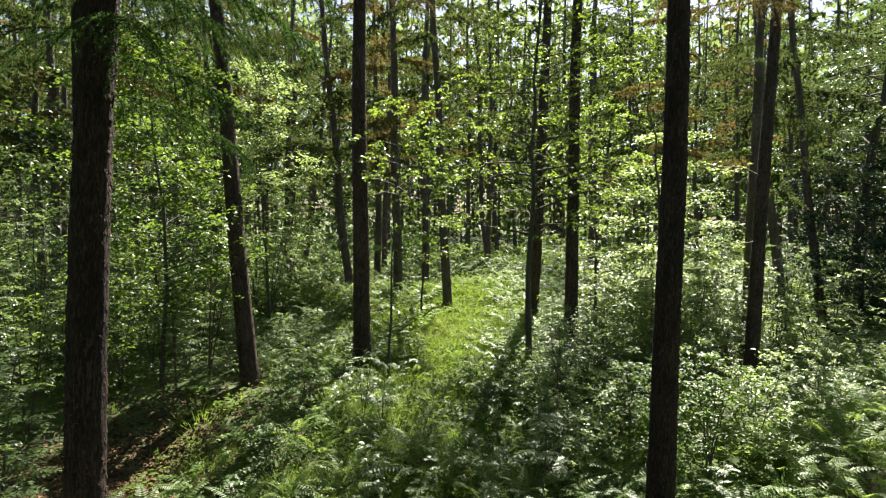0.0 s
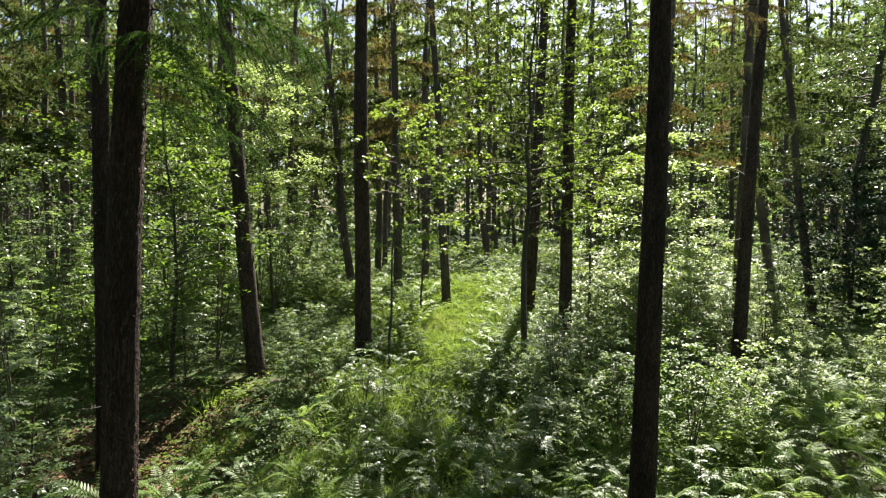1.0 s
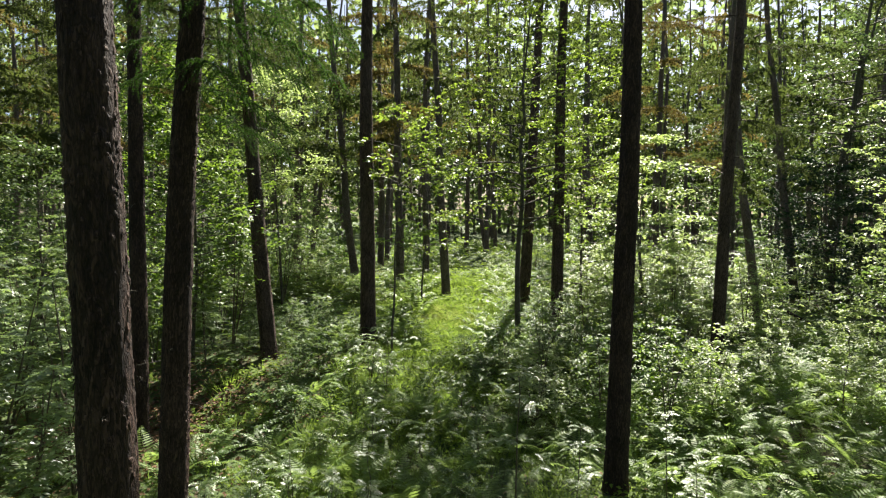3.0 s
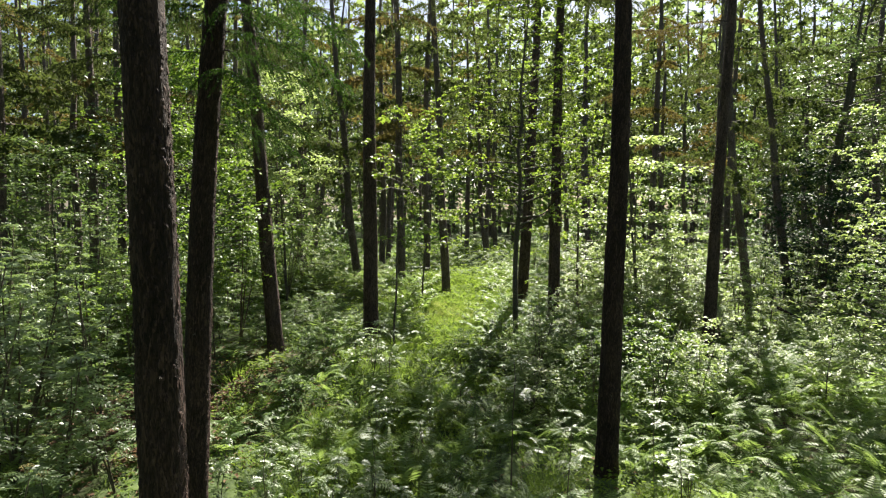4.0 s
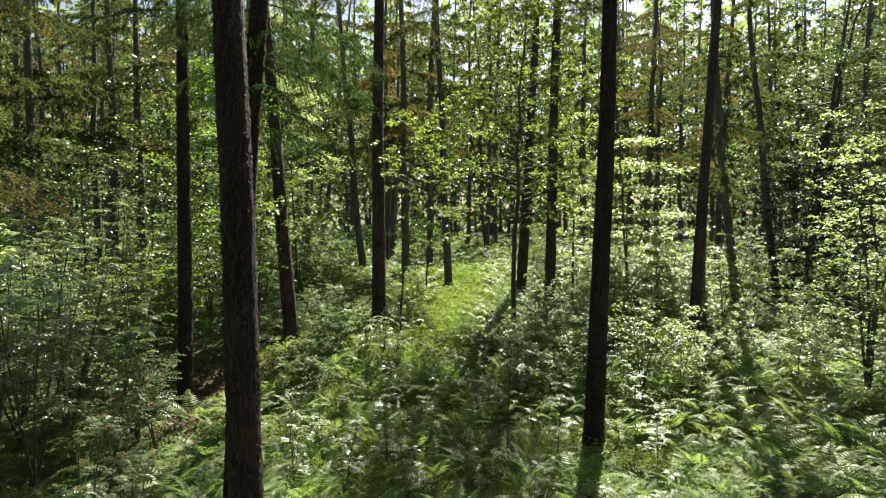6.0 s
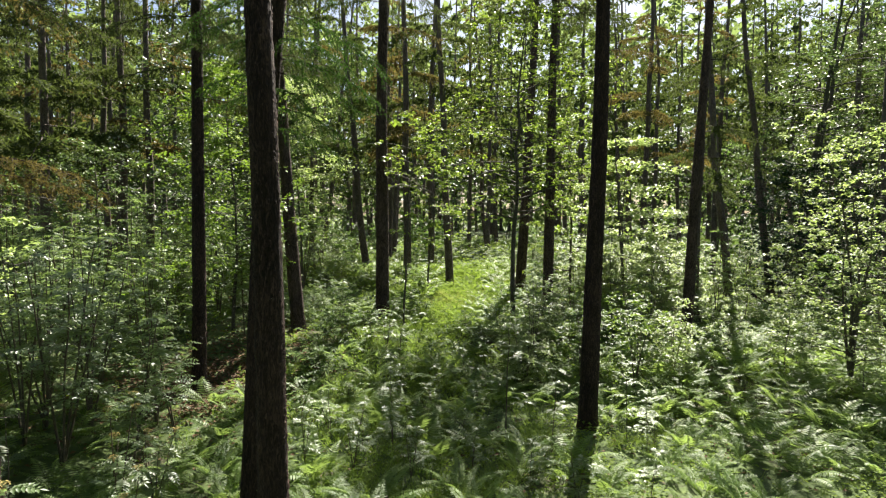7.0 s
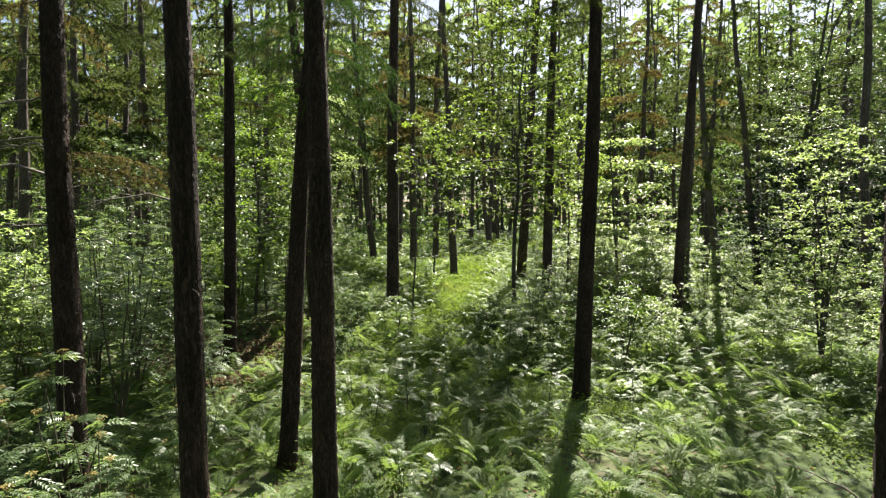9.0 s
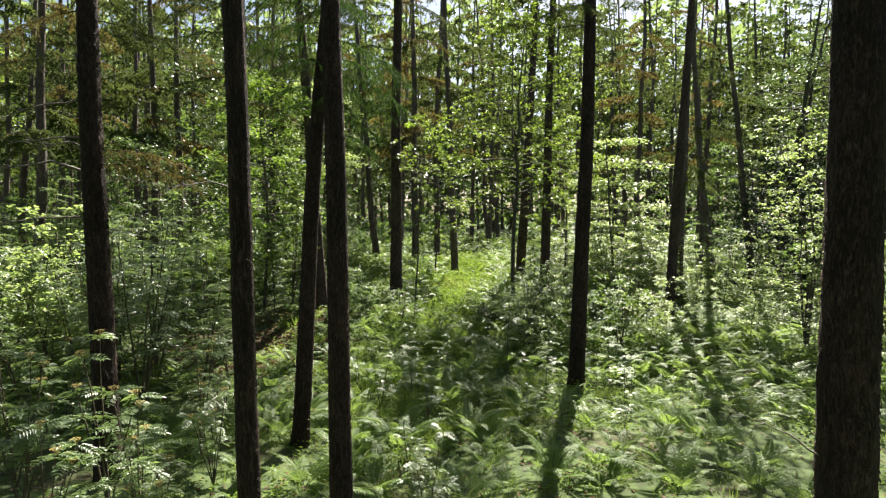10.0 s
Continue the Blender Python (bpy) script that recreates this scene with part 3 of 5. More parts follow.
for k, (z0, h, n, ln, old) in enumerate([(4.4, 17, 24, 2.5, 0.05), (6.4, 18, 18, 2.3, 0.0), (3.9, 16, 24, 2.5, 0.1), (4.3, 17.5, 21, 2.3, 0.7), (11.5, 18, 8, 1.9, 0.0), (3.8, 17, 22, 1.35, 0.1)]):
    tree = thing("larch_tree", "slender larch with yellowing branches" if k == 3 else "slender larch with drooping green branches", "tree", "larches of the wood")
    tg, *_ = trunk_geo(h, 0.26, 34, 12, 0.06, 90 + k, wander=0.06)
    part("trunk", tg.mesh("trunk", M_BARK_HAZED, True), tree)
    crown_parts(tree, 95 + k, z0, h - 0.2, n, ln, old)
    r = np.random.default_rng(97 + k)
    for j in range(4):
        m = Matrix.Translation((0, 0, r.uniform(1.6, 5.0))) @ Matrix.Rotation(r.uniform(0, TAU), 4, "Z") @ Matrix.Translation((0.1, 0, 0)) @ Matrix.Diagonal((*[r.uniform(0.5, 1.4)] * 3, 1))
        part("dead_branch", dead_meshes[j % 5], tree, "bare grey dead branch", m)
    mid_things.append(tree)
distant_things = []
for tm, nm in distant_variants:
    tree = thing("larch_tree", "distant larch with light green crown", "tree", "larches of the wood")
    part("trunk", tm, tree); part("needles", nm, tree, CROWN_LABEL, kind="stuff")
    distant_things.append(tree)

# x, y, diameter, lean, variant of the middle distance
MIDDLE = [
    (7.27, 14.2, 0.2, 0.03, 5), (11.2, 22.0, 0.22, 0.03, 1), (9.19, 16.0, 0.23, -0.10, 4), (12.1, 19.0, 0.29, -0.13, 1), (0.16, 17.5, 0.27, -0.05, 1),
    (-2.96, 19.6, 0.25, -0.10, 0), (-1.44, 19.2, 0.33, -0.02, 3), (-0.62, 21.5, 0.24, 0.01, 1), (-10.97, 10.55, 0.26, 0.04, 2),
    (-9.73, 16.4, 0.22, -0.006, 3), (-2.5, 22.9, 0.21, -0.004, 2), (8.42, 22.0, 0.28, -0.005, 3), (12.04, 13.0, 0.33, -0.03, 4),
    (-16.0, 17.0, 0.26, 0.07, 2), (-10.9, 16.7, 0.28, 0.007, 0), (-11.1, 13.4, 0.25, -0.01, 0), (17.7, 22.5, 0.32, -0.02, 1),
    (-7.4, 19.5, 0.22, 0.02, 2), (-8.6, 22.5, 0.24, -0.02, 0), (-5.6, 21.5, 0.2, 0.03, 2),
    (-12.05, 18.0, 0.18, 0.0, 0), (-13.3, 21.0, 0.2, 0.02, 2), (-21.1, 23.0, 0.26, 0.04, 0),
]
MIDDLE_FAR = [
    (-15.2, 24, 0.24, 0.02, 0), (-10.8, 24.5, 0.22, -0.03, 2), (-18.5, 24.5, 0.25, 0.0, 2), (-22.5, 30, 0.24, 0.02, 0), (-9.5, 29, 0.23, 0.0, 2), (-5, 30, 0.22, 0.0, 0),
    (2.49, 33, 0.28, -0.06, 1), (11.5, 34, 0.25, -0.08, 0), (11.7, 30, 0.26, -0.03, 1), (-6.6, 25, 0.23, 0.037, 2),
    (-19.9, 28, 0.21, 0.02, 3), (-16.6, 20, 0.26, 0.045, 3), (7.0, 27, 0.23, -0.016, 1), (9.7, 29, 0.21, -0.07, 2), (2.42, 31, 0.26, -0.01, 0),
    (3.23, 36, 0.24, 0.0, 2), (1.32, 33, 0.25, 0.0, 3), (-13.4, 26, 0.22, 0.014, 0), (-2.2, 38, 0.2, -0.01, 1), (16.9, 26, 0.22, -0.01, 2),
]
spots = []
for x, y, dia, lean, kind_ in MIDDLE + MIDDLE_FAR:
    s = dia / 0.26
    s = 0.75 + 0.25 * s
    ob = copy_thing((mid_things if y < 23.5 else far_things)[kind_], place(x + lean * float(gz(x, y)), y, float(gz(x, y)), lean, 0, x * 3 + y, s))
    spots.append((x, y))

# the wood goes on: beyond, to the sides and behind the camera
r = np.random.default_rng(5)
allspots = spots + [(c[0], c[1]) for c in CLOSE]
distant_wood, distant_green = Geo(), Geo()
for count, y0, y1, apart in ((96, 24, 48, 2.6), (135, 48, 74, 2.9), (75, -22, 24, 2.6)):
    tries = more = 0
    while more < count and tries < 9000:
        tries += 1
        y = r.uniform(y0, y1)
        half = 0.76 * (y + 5.5)
        x = r.uniform(-1, 1) * (max(half, 0) + 9)
        if y < 24 and abs(x) < half + 4.0 and y > -8:
            continue
        if abs(x) < 6.5 and -15 < y < 5:
            continue
        if 24 < y < 45 and abs(x - 0.06 * y) < 1.0:
            continue
        if 0.8 < x < 5.2 and 20 < y < 30:
            continue
        if min((x - a) ** 2 + (y - b) ** 2 for a, b in allspots) < apart ** 2:
            continue
        allspots.append((x, y))
        more += 1
        m = place(x, y, float(gz(x, y)), r.normal(0, 0.04), r.normal(0, 0.03), r.uniform(0, TAU), r.uniform(0.85, 1.15) * (1.25 if y > 48 else 1.0))
        pick = int(r.choice([0, 1, 2, 0, 1, 2, 0, 1, 3]))
        if y > 34:
            merged(distant_wood, distant_geos[pick % 3][0], m)
            merged(distant_green, distant_geos[pick % 3][1], m)
        else:
            copy_thing(far_things[pick] if y > 24 else distant_things[pick % 3], m)
tagged(new("distant_larch_trunks", distant_wood.mesh("distant_larch_trunks", M_BARK_HAZED, True)), "many dark larch trunks far back in the wood", "trees", kind="stuff")
tagged(new("distant_larch_foliage", distant_green.mesh("distant_larch_foliage", M_NEEDLE)), "light green larch crowns far back in the wood", "trees", kind="stuff")
for k, tree in enumerate(far_things + mid_things + distant_things):
    x, y = [(-9, -9), (8, -10), (-3, -13), (4.5, -13), (-12, -4), (13, -3), (-14, -9), (12, -10), (-7, -17), (2, -18), (9, -16), (-4, -19), (14, -15)][k]
    tree.matrix_basis = place(x, y, float(gz(x, y)), 0, 0, k)


# ---------------------------------------------------------------- broadleaved trees and shrubs
def broadleaf(name, label, category, seed, height, z0, radius, stems, n_branch, leaf_len, leaf_w, per_tip, mat, bark, dia, group="", flat=0.75, spread=0.22, limb_w=0.16, clump=1, tiers=False):
    """Young broadleaved tree or shrub: stem(s), branches and a crown of separate leaves in uneven clusters."""
    r = np.random.default_rng(seed)
    tree = thing(name, label, category, group)
    crown, bm_ = Geo(), Geo()
    for sidx in range(stems):
        g = Geo()
        n = 14 if dia > 0.04 else 7
        s = np.linspace(0, 1, n)
        a = r.uniform(0, TAU)
        out = (0.0 if stems == 1 else radius * r.uniform(0.25, 0.7))
        hh = height * (1 if sidx == 0 else r.uniform(0.65, 1.0))
        wob = np.cumsum(r.normal(0, 0.012 * hh, (n, 2)), 0) * s[:, None]
        p = np.stack([np.cos(a) * out * s ** 1.3 + wob[:, 0], np.sin(a) * out * s ** 1.3 + wob[:, 1], s * hh - 0.1 * (1 - s)], -1)
        g.tube(p, dia / 2 * (1 - 0.9 * s) + 0.002, 7 if dia > 0.04 else 4)
        nb = max(4, n_branch // stems)
        for b in range(nb):
            f = z0 / hh + (1 - z0 / hh) * ((b + r.random() * 0.9) / nb)
            if tiers:
                f = z0 / hh + (1 - z0 / hh) * (round((f - z0 / hh) / (1 - z0 / hh) * 6) / 6.2)
            f = min(f, 0.99)
            c = np.array([np.interp(f, s, p[:, i]) for i in range(3)])
            az = b * 2.4 + r.uniform(-0.6, 0.6)
            shape = math.sin(math.pi * min(1, 0.22 + 0.72 * (f - z0 / hh) / (1 - z0 / hh + 1e-6))) ** 0.6
            L = radius * shape * r.uniform(0.55, 1.15)
            up = r.uniform(0.05, 0.5) if not tiers else r.uniform(-0.05, 0.15)
            k = 5 if dia > 0.04 else 4
            u = np.linspace(0, 1, k)
            q = c + np.stack([np.cos(az) * u * L, np.sin(az) * u * L, up * L * u - 0.12 * L * u * u], -1) + np.cumsum(r.normal(0, 0.03 * L, (k, 3)), 0) * u[:, None]
            bm_.tube(q, dia * limb_w * (1 - 0.85 * u) * (1.2 - f) + 0.0015, 4 if dia > 0.04 else 3)
            tips = []
            for j in range(5):
                uu = 0.3 + 0.7 * (j + r.random()) / 5
                st = np.array([np.interp(uu, u, q[:, i]) for i in range(3)])
                dd = unit(np.array([np.cos(az + r.normal(0, 0.9)), np.sin(az + r.normal(0, 0.9)), r.uniform(-0.3, 0.5)]))
                e = st + dd * L * 0.3 * r.uniform(0.4, 1.2)
                if dia > 0.06 and not group:
                    bm_.tube(np.stack([st, e]), [0.003, 0.001], 3)
                tips.append((st, e))
            for st, e in tips:
                m = r.poisson(per_tip)
                if m == 0:
                    continue
                w = r.random((m, 1)) ** 0.6
                pos = st + (e - st) * w + r.normal(0, spread * 0.5, (m, 3)) * [1, 1, 0.45]
                az2 = r.uniform(0, TAU, m)
                if clump > 1:
                    pos = np.repeat(pos[:max(1, m // clump)], clump, 0)
                    m = len(pos)
                    az2 = r.uniform(0, TAU, m)
                    pos = pos + r.normal(0, leaf_len * 0.2, (m, 3))
                d = np.stack([np.cos(az2), np.sin(az2), r.normal(-0.15, 0.3, m)], -1)
                nn = unit(np.stack([r.normal(0, 1, m) * (1 - flat), r.normal(0, 1, m) * (1 - flat), np.ones(m)], -1))
                sc = r.uniform(0.6, 1.2, m)
                crown.leaves(pos, d, nn, leaf_len * sc, leaf_w * sc, 0.22)
        part("stem" if stems > 1 else "trunk", g.mesh("stem", bark, True), tree)
    part("branchwork", bm_.mesh("branchwork", bark, True), tree, kind="stuff")
    part("crown", crown.mesh("crown", mat), tree, kind="stuff")
    return tree


def at(tree, x, y, turn=0.0, s=1.0, lean=(0, 0), sink=0.03):
    tree.matrix_basis = place(x, y, float(gz(x, y)) - sink, lean[0], lean[1], turn, s)
    return tree


# young trees with a place of their own
at(broadleaf("young_oak", "young oak with bright sunlit green leaves", "tree", 101, 8.2, 2.6, 2.2, 1, 54, 0.078, 0.054, 34, M_OAK, M_OAKBARK, 0.14, flat=0.45, clump=6, limb_w=0.2, spread=0.3), 1.75, 12.0, 0.4)
at(broadleaf("young_oak", "thin young oak with sparse lobed leaves", "tree", 102, 5.0, 3.4, 0.9, 1, 12, 0.085, 0.058, 17, M_OAK, M_OAKBARK, 0.05, flat=0.45, clump=6, limb_w=0.3), -0.95, 10.4, 1.0)
at(broadleaf("young_oak", "slim young oak among the larches", "tree", 103, 5.2, 1.6, 1.2, 1, 22, 0.095, 0.062, 26, M_OAK, M_OAKBARK, 0.06, flat=0.45, clump=6), -0.55, 15.2, 2.0)
at(broadleaf("young_oak", "young oak with leafy low branches", "tree", 104, 6.4, 1.0, 1.5, 1, 34, 0.095, 0.062, 32, M_OAK, M_OAKBARK, 0.08, flat=0.45, clump=6, limb_w=0.25), 3.7, 14.4, 2.6)
at(broadleaf("young_beech", "young broadleaved tree with glowing green leaves", "tree", 105, 5.9, 1.5, 1.5, 1, 60, 0.095, 0.07, 27, M_BEECH, M_OAKBARK, 0.085, flat=0.65), -4.75, 10.0, 0.0)
at(broadleaf("young_beech", "young broadleaved tree with yellow-green leaves", "tree", 106, 6.6, 2.2, 1.7, 1, 46, 0.095, 0.065, 30, M_BIRCH, M_OAKBARK, 0.075, flat=0.6), -4.4, 15.1, 0.7)
at(broadleaf("young_beech", "young broadleaved tree with bright leaves", "tree", 107, 4.3, 1.0, 1.5, 1, 34, 0.10, 0.07, 14, M_WOODLEAF, M_OAKBARK, 0.07, flat=0.65), -8.6, 11.4, 0.7)
at(broadleaf("young_beech", "leaning young tree with fresh green leaves", "tree", 108, 5.0, 0.8, 1.3, 1, 34, 0.11, 0.08, 16, M_WOODLEAF, M_OAKBARK, 0.07, flat=0.65), -6.3, 13.2, 2.7)
at(broadleaf("young_maple", "young maple with pale leaves in level tiers", "tree", 109, 5.1, 1.1, 1.6, 1, 46, 0.12, 0.095, 14, M_BIRCH, M_OAKBARK, 0.07, flat=0.85, tiers=True), 5.0, 13.6, 0.3)
for k, (x, y, s_) in enumerate([(6.5, 14.3, 0.62), (4.3, 12.1, 0.55), (5.6, 12.9, 0.5), (6.75, 8.5, 0.36), (7.35, 7.1, 0.28), (6.3, 9.9, 0.28)]):
    at(broadleaf("young_maple", "small sunlit maple with pale leaves in tiers", "tree", 120 + k, 5.1, 0.9, 1.8, 1, 38, 0.15, 0.12, 11, M_BIRCH, M_OAKBARK, 0.07, flat=0.85, tiers=True), x, y, k * 1.3, s_)
at(broadleaf("bare_sapling", "thin sapling stem with few leaves", "tree", 110, 7.2, 5.2, 0.8, 1, 8, 0.08, 0.05, 4, M_OAK, M_OAKBARK, 0.085), 4.84, 12.7, 0.3, 1.0, (-0.06, 0))
at(broadleaf("young_birch", "leafy young birch in full sun with slender stems", "tree", 111, 5.9, 0.6, 1.4, 4, 110, 0.08, 0.06, 15, M_BIRCH, M_OAKBARK, 0.07, flat=0.7, clump=5), 7.6, 7.8, 0.3, 0.9)
at(broadleaf("holly_bush", "dense dark glossy holly bush", "bush", 113, 5.4, 0.2, 2.2, 3, 96, 0.12, 0.085, 20, M_HOLLY, M_OAKBARK, 0.08, flat=0.3), 12.8, 18.2, 0.3)
at(broadleaf("holly_bush", "dark glossy holly bush", "bush", 114, 4.2, 0.2, 1.9, 3, 72, 0.12, 0.085, 20, M_HOLLY, M_OAKBARK, 0.06, flat=0.3), 15.6, 18.4, 1.3)
for k, (x, y, s) in enumerate([(13.9, 20.4, 1.0), (17.5, 17.5, 0.85), (20.5, 24, 1.1)]):
    at(broadleaf("broadleaf_tree", "tall broadleaved tree with spreading sunlit limbs", "tree", 115 + k, 12.5, 4.2, 3.4, 2, 52, 0.14, 0.10, 22, M_WOODLEAF, M_OAKBARK, 0.3, flat=0.5, spread=0.35), x, y, 0.6 + k, s)

shrub_kinds = []
for k, (h, rad_, st, nb, ll, lw, pt, mat, lab) in enumerate([
        (2.6, 0.95, 3, 38, 0.125, 0.078, 6, M_SHRUB, "grey-green leafy shrub with thin stems"),
        (2.0, 0.85, 3, 32, 0.115, 0.07, 6, M_SHRUB, "grey-green bushy shrub with many thin stems"),
        (1.4, 0.75, 3, 30, 0.10, 0.064, 6, M_SHRUB, "low green shrub with glossy leaves"),
        (2.3, 0.9, 3, 34, 0.095, 0.065, 7, M_BEECH, "fresh green leafy shrub"),
        (1.2, 0.7, 3, 26, 0.085, 0.055, 7, M_OAK, "low seedling shrub with bright leaves"),
        (2.2, 0.95, 3, 36, 0.09, 0.065, 9, M_BIRCH, "pale sunlit shrub with light green leaves")]):
    shrub_kinds.append(broadleaf("shrub", lab, "shrub", 200 + k, h, 0.25, rad_, st, nb, ll, lw, pt, mat, M_STEM, 0.028, "shrubs of the undergrowth", flat=0.72, spread=0.13))
shrub_far = [broadleaf("shrub", "distant green shrub among the ferns", "shrub", 210 + k, 1.8, 0.2, 1.0, 2, 12, 0.2, 0.14, 4, M_SHRUB, M_STEM, 0.028, "shrubs of the undergrowth", flat=0.5, spread=0.25) for k in range(2)]


sapling_kinds = []
for k, (h, z0, rad_, nb, mat, lab) in enumerate([
        (7.0, 1.2, 1.7, 34, M_SHRUB, "young broadleaved tree between the larches"), (9.0, 2.6, 2.1, 40, M_WOODLEAF, "slim young oak between the larches"),
        (5.0, 0.8, 1.5, 30, M_SHRUB, "low young tree with grey-green leaves"), (8.0, 2.0, 1.8, 36, M_OAK, "young oak with yellow-green leaves")]):
    sapling_kinds.append(broadleaf("young_tree", lab, "tree", 150 + k, h, z0, rad_, 1, nb, 0.16, 0.115, 8, mat, M_OAKBARK, 0.08, "young trees of the wood", flat=0.45, spread=0.3))


sapling_far = [broadleaf("young_tree", "distant young tree in leaf", "tree", 160 + k, 7.5, 0.6, 2.3, 1, 26, 0.34, 0.26, 4, M_WOODLEAF, M_OAKBARK, 0.08, "young trees of the wood", flat=0.4, spread=0.5) for k in range(2)]


# ---- rowans with compound leaves
def rowan_leaf(seed, pairs=6):
    r = np.random.default_rng(seed)
    g = Geo()
    L, n = 0.19, 2 * pairs + 1
    s = np.linspace(0, 1, 6)
    p = np.stack([s * L, 0 * s, 0.03 * np.sin(s * 2) - 0.05 * s * s], -1)
    g.slivers(p[:1], unit(p[-1:] - p[:1]), np.array([[0, 1.0, 0]]), L, 0.003)
    pos, d = [], []
    for k in range(pairs):
        f = 0.28 + 0.66 * k / (pairs - 1)
        c = np.array([np.interp(f, s, p[:, a]) for a in range(3)])
        for side in (-1, 1):
            pos.append(c); d.append([0.45, side, r.uniform(-0.25, 0.05)])
    pos.append(p[-1]); d.append([1, 0, -0.3])
    sc = np.array([0.6 + 0.4 * math.sin(math.pi * (0.25 + 0.6 * k / n)) for k in range(n)]) * r.uniform(0.85, 1.1, n)
    nn = np.array([[r.normal(0, 0.06), r.normal(0, 0.06), 1] for _ in pos])
    g.leaves(pos, d, nn, 0.07 * sc, 0.162 / pairs * sc, 0.15)
    return g


rowan_meshes = [rowan_leaf(800 + k).mesh("leaf", M_ROWAN) for k in range(3)]


def rowan(seed, height, stems, n_leaf, joined=False, bloom=0, bunch=6):
    """Rowan: thin stems, side twigs, and a star of feathered leaves at the end of each twig."""
    r = np.random.default_rng(seed)
    label = "rowan sapling with fading yellow flower heads" if bloom else "rowan sapling with pale shiny feathered leaves"
    ob = thing("rowan_sapling", label, "sapling", "rowans of the undergrowth")
    crown = Geo()
    for k in range(stems):
        g = Geo()
        s = np.linspace(0, 1, 9)
        a = r.uniform(0, TAU)
        h = height * (1 if k == 0 else r.uniform(0.55, 0.95))
        o = 0.04 if stems == 1 else r.uniform(0.15, 0.42) * height * 0.5
        p = np.stack([np.cos(a) * o * s, np.sin(a) * o * s, s * h], -1) + np.cumsum(r.normal(0, 0.012, (9, 3)), 0) * s[:, None]
        g.tube(p, 0.009 * (1 - 0.75 * s) * (height / 1.5) + 0.002, 5)
        twigs = max(2, n_leaf // stems // bunch)
        ends = []
        for j in range(twigs):
            f = 0.3 + 0.7 * (j + 0.8 * r.random()) / twigs if j < twigs - 1 else 1.0
            c = np.array([np.interp(f, s, p[:, i]) for i in range(3)])
            az = j * 2.4 + r.uniform(-0.5, 0.5)
            reach = (1.08 - f) * 0.42 * (height * 0.5 + 0.3) * r.uniform(0.5, 1.25)
            e = c + np.array([np.cos(az), np.sin(az), r.uniform(0.3, 0.8)]) * reach
            if f < 1:
                g.tube(np.stack([c, (c + e) / 2 + [0, 0, 0.02], e]), [0.004, 0.003, 0.0018], 3)
            ends.append((c, e, az, f))
        stem = part("stem", g.mesh("stem", M_STEM, True), ob)
        count = 0
        for c, e, az, f in ends:
            for i in range(bunch):
                u = 1 - 0.55 * (i // 3) / max(1, bunch // 3)
                at_ = c + (e - c) * u
                yaw = az + i * 2.2 + r.uniform(-0.4, 0.4)
                mt = Matrix.Translation(at_) @ Matrix.Rotation(yaw, 4, "Z") @ Matrix.Rotation(r.uniform(-0.35, 0.3), 4, "Y") @ Matrix.Rotation(r.normal(0, 0.22), 4, "X") @ Matrix.Diagonal((*[r.uniform(0.75, 1.15)] * 3, 1))
                if joined:
                    merged(crown, (rowan_fine if bloom else rowan_geos)[count % 3], mt)
                else:
                    part("leaf", rowan_meshes[count % 3], ob, m=mt)
                count += 1
        if bloom:
            part("flower_head", bloom_mesh, ob, "faded ochre-yellow flower head", Matrix.Translation(ends[-1][1] + np.array([0, 0, 0.03])) @ Matrix.Rotation(k * 1.1, 4, "Z"))
    if joined:
        part("crown", crown.mesh("crown", M_ROWAN), ob, kind="stuff")
    return ob


def flower_head(seed):
    """A flattened dome of small faded florets on thin stalks."""
    r = np.random.default_rng(seed)
    g = Geo()
    n = 46
    a, q = r.uniform(0, TAU, n), 0.05 * np.sqrt(r.random(n))
    tip = np.stack([q * np.cos(a), q * np.sin(a), 0.035 - 6 * q ** 2 + r.normal(0, 0.003, n)], -1)
    for t_ in tip[::4]:
        g.tube(np.stack([[0, 0, -0.03], t_]), [0.0014, 0.0008], 3)
    d = np.stack([np.cos(a * 3), np.sin(a * 3), 0.2 + 0 * a], -1)
    g.leaves(tip - d * 0.008, d, np.array([0, 0, 1.0]) + r.normal(0, 0.35, (n, 3)), 0.018, 0.014, 0.3)
    return g


bloom_mesh = flower_head(880).mesh("flower_head", M_BLOOM)
rowan_fine = [rowan_leaf(800 + k) for k in range(3)]
rowan_geos = [rowan_leaf(800 + k, 4) for k in range(3)]
rowan_kinds = [rowan(820, 1.75, 1, 36), rowan(821, 1.3, 3, 54), rowan(822, 1.0, 3, 36)]
rowan_far = [rowan(823, 1.9, 3, 120, True), rowan(824, 1.4, 3, 96, True), rowan(825, 2.6, 4, 170, True)]
rowan_bloom = [rowan(826, 1.5, 4, 72, True, 1), rowan(827, 1.25, 5, 70, True, 1)]
rowan_tall = [rowan(828, 3.2, 4, 190, True), rowan(829, 2.8, 4, 170, True)]


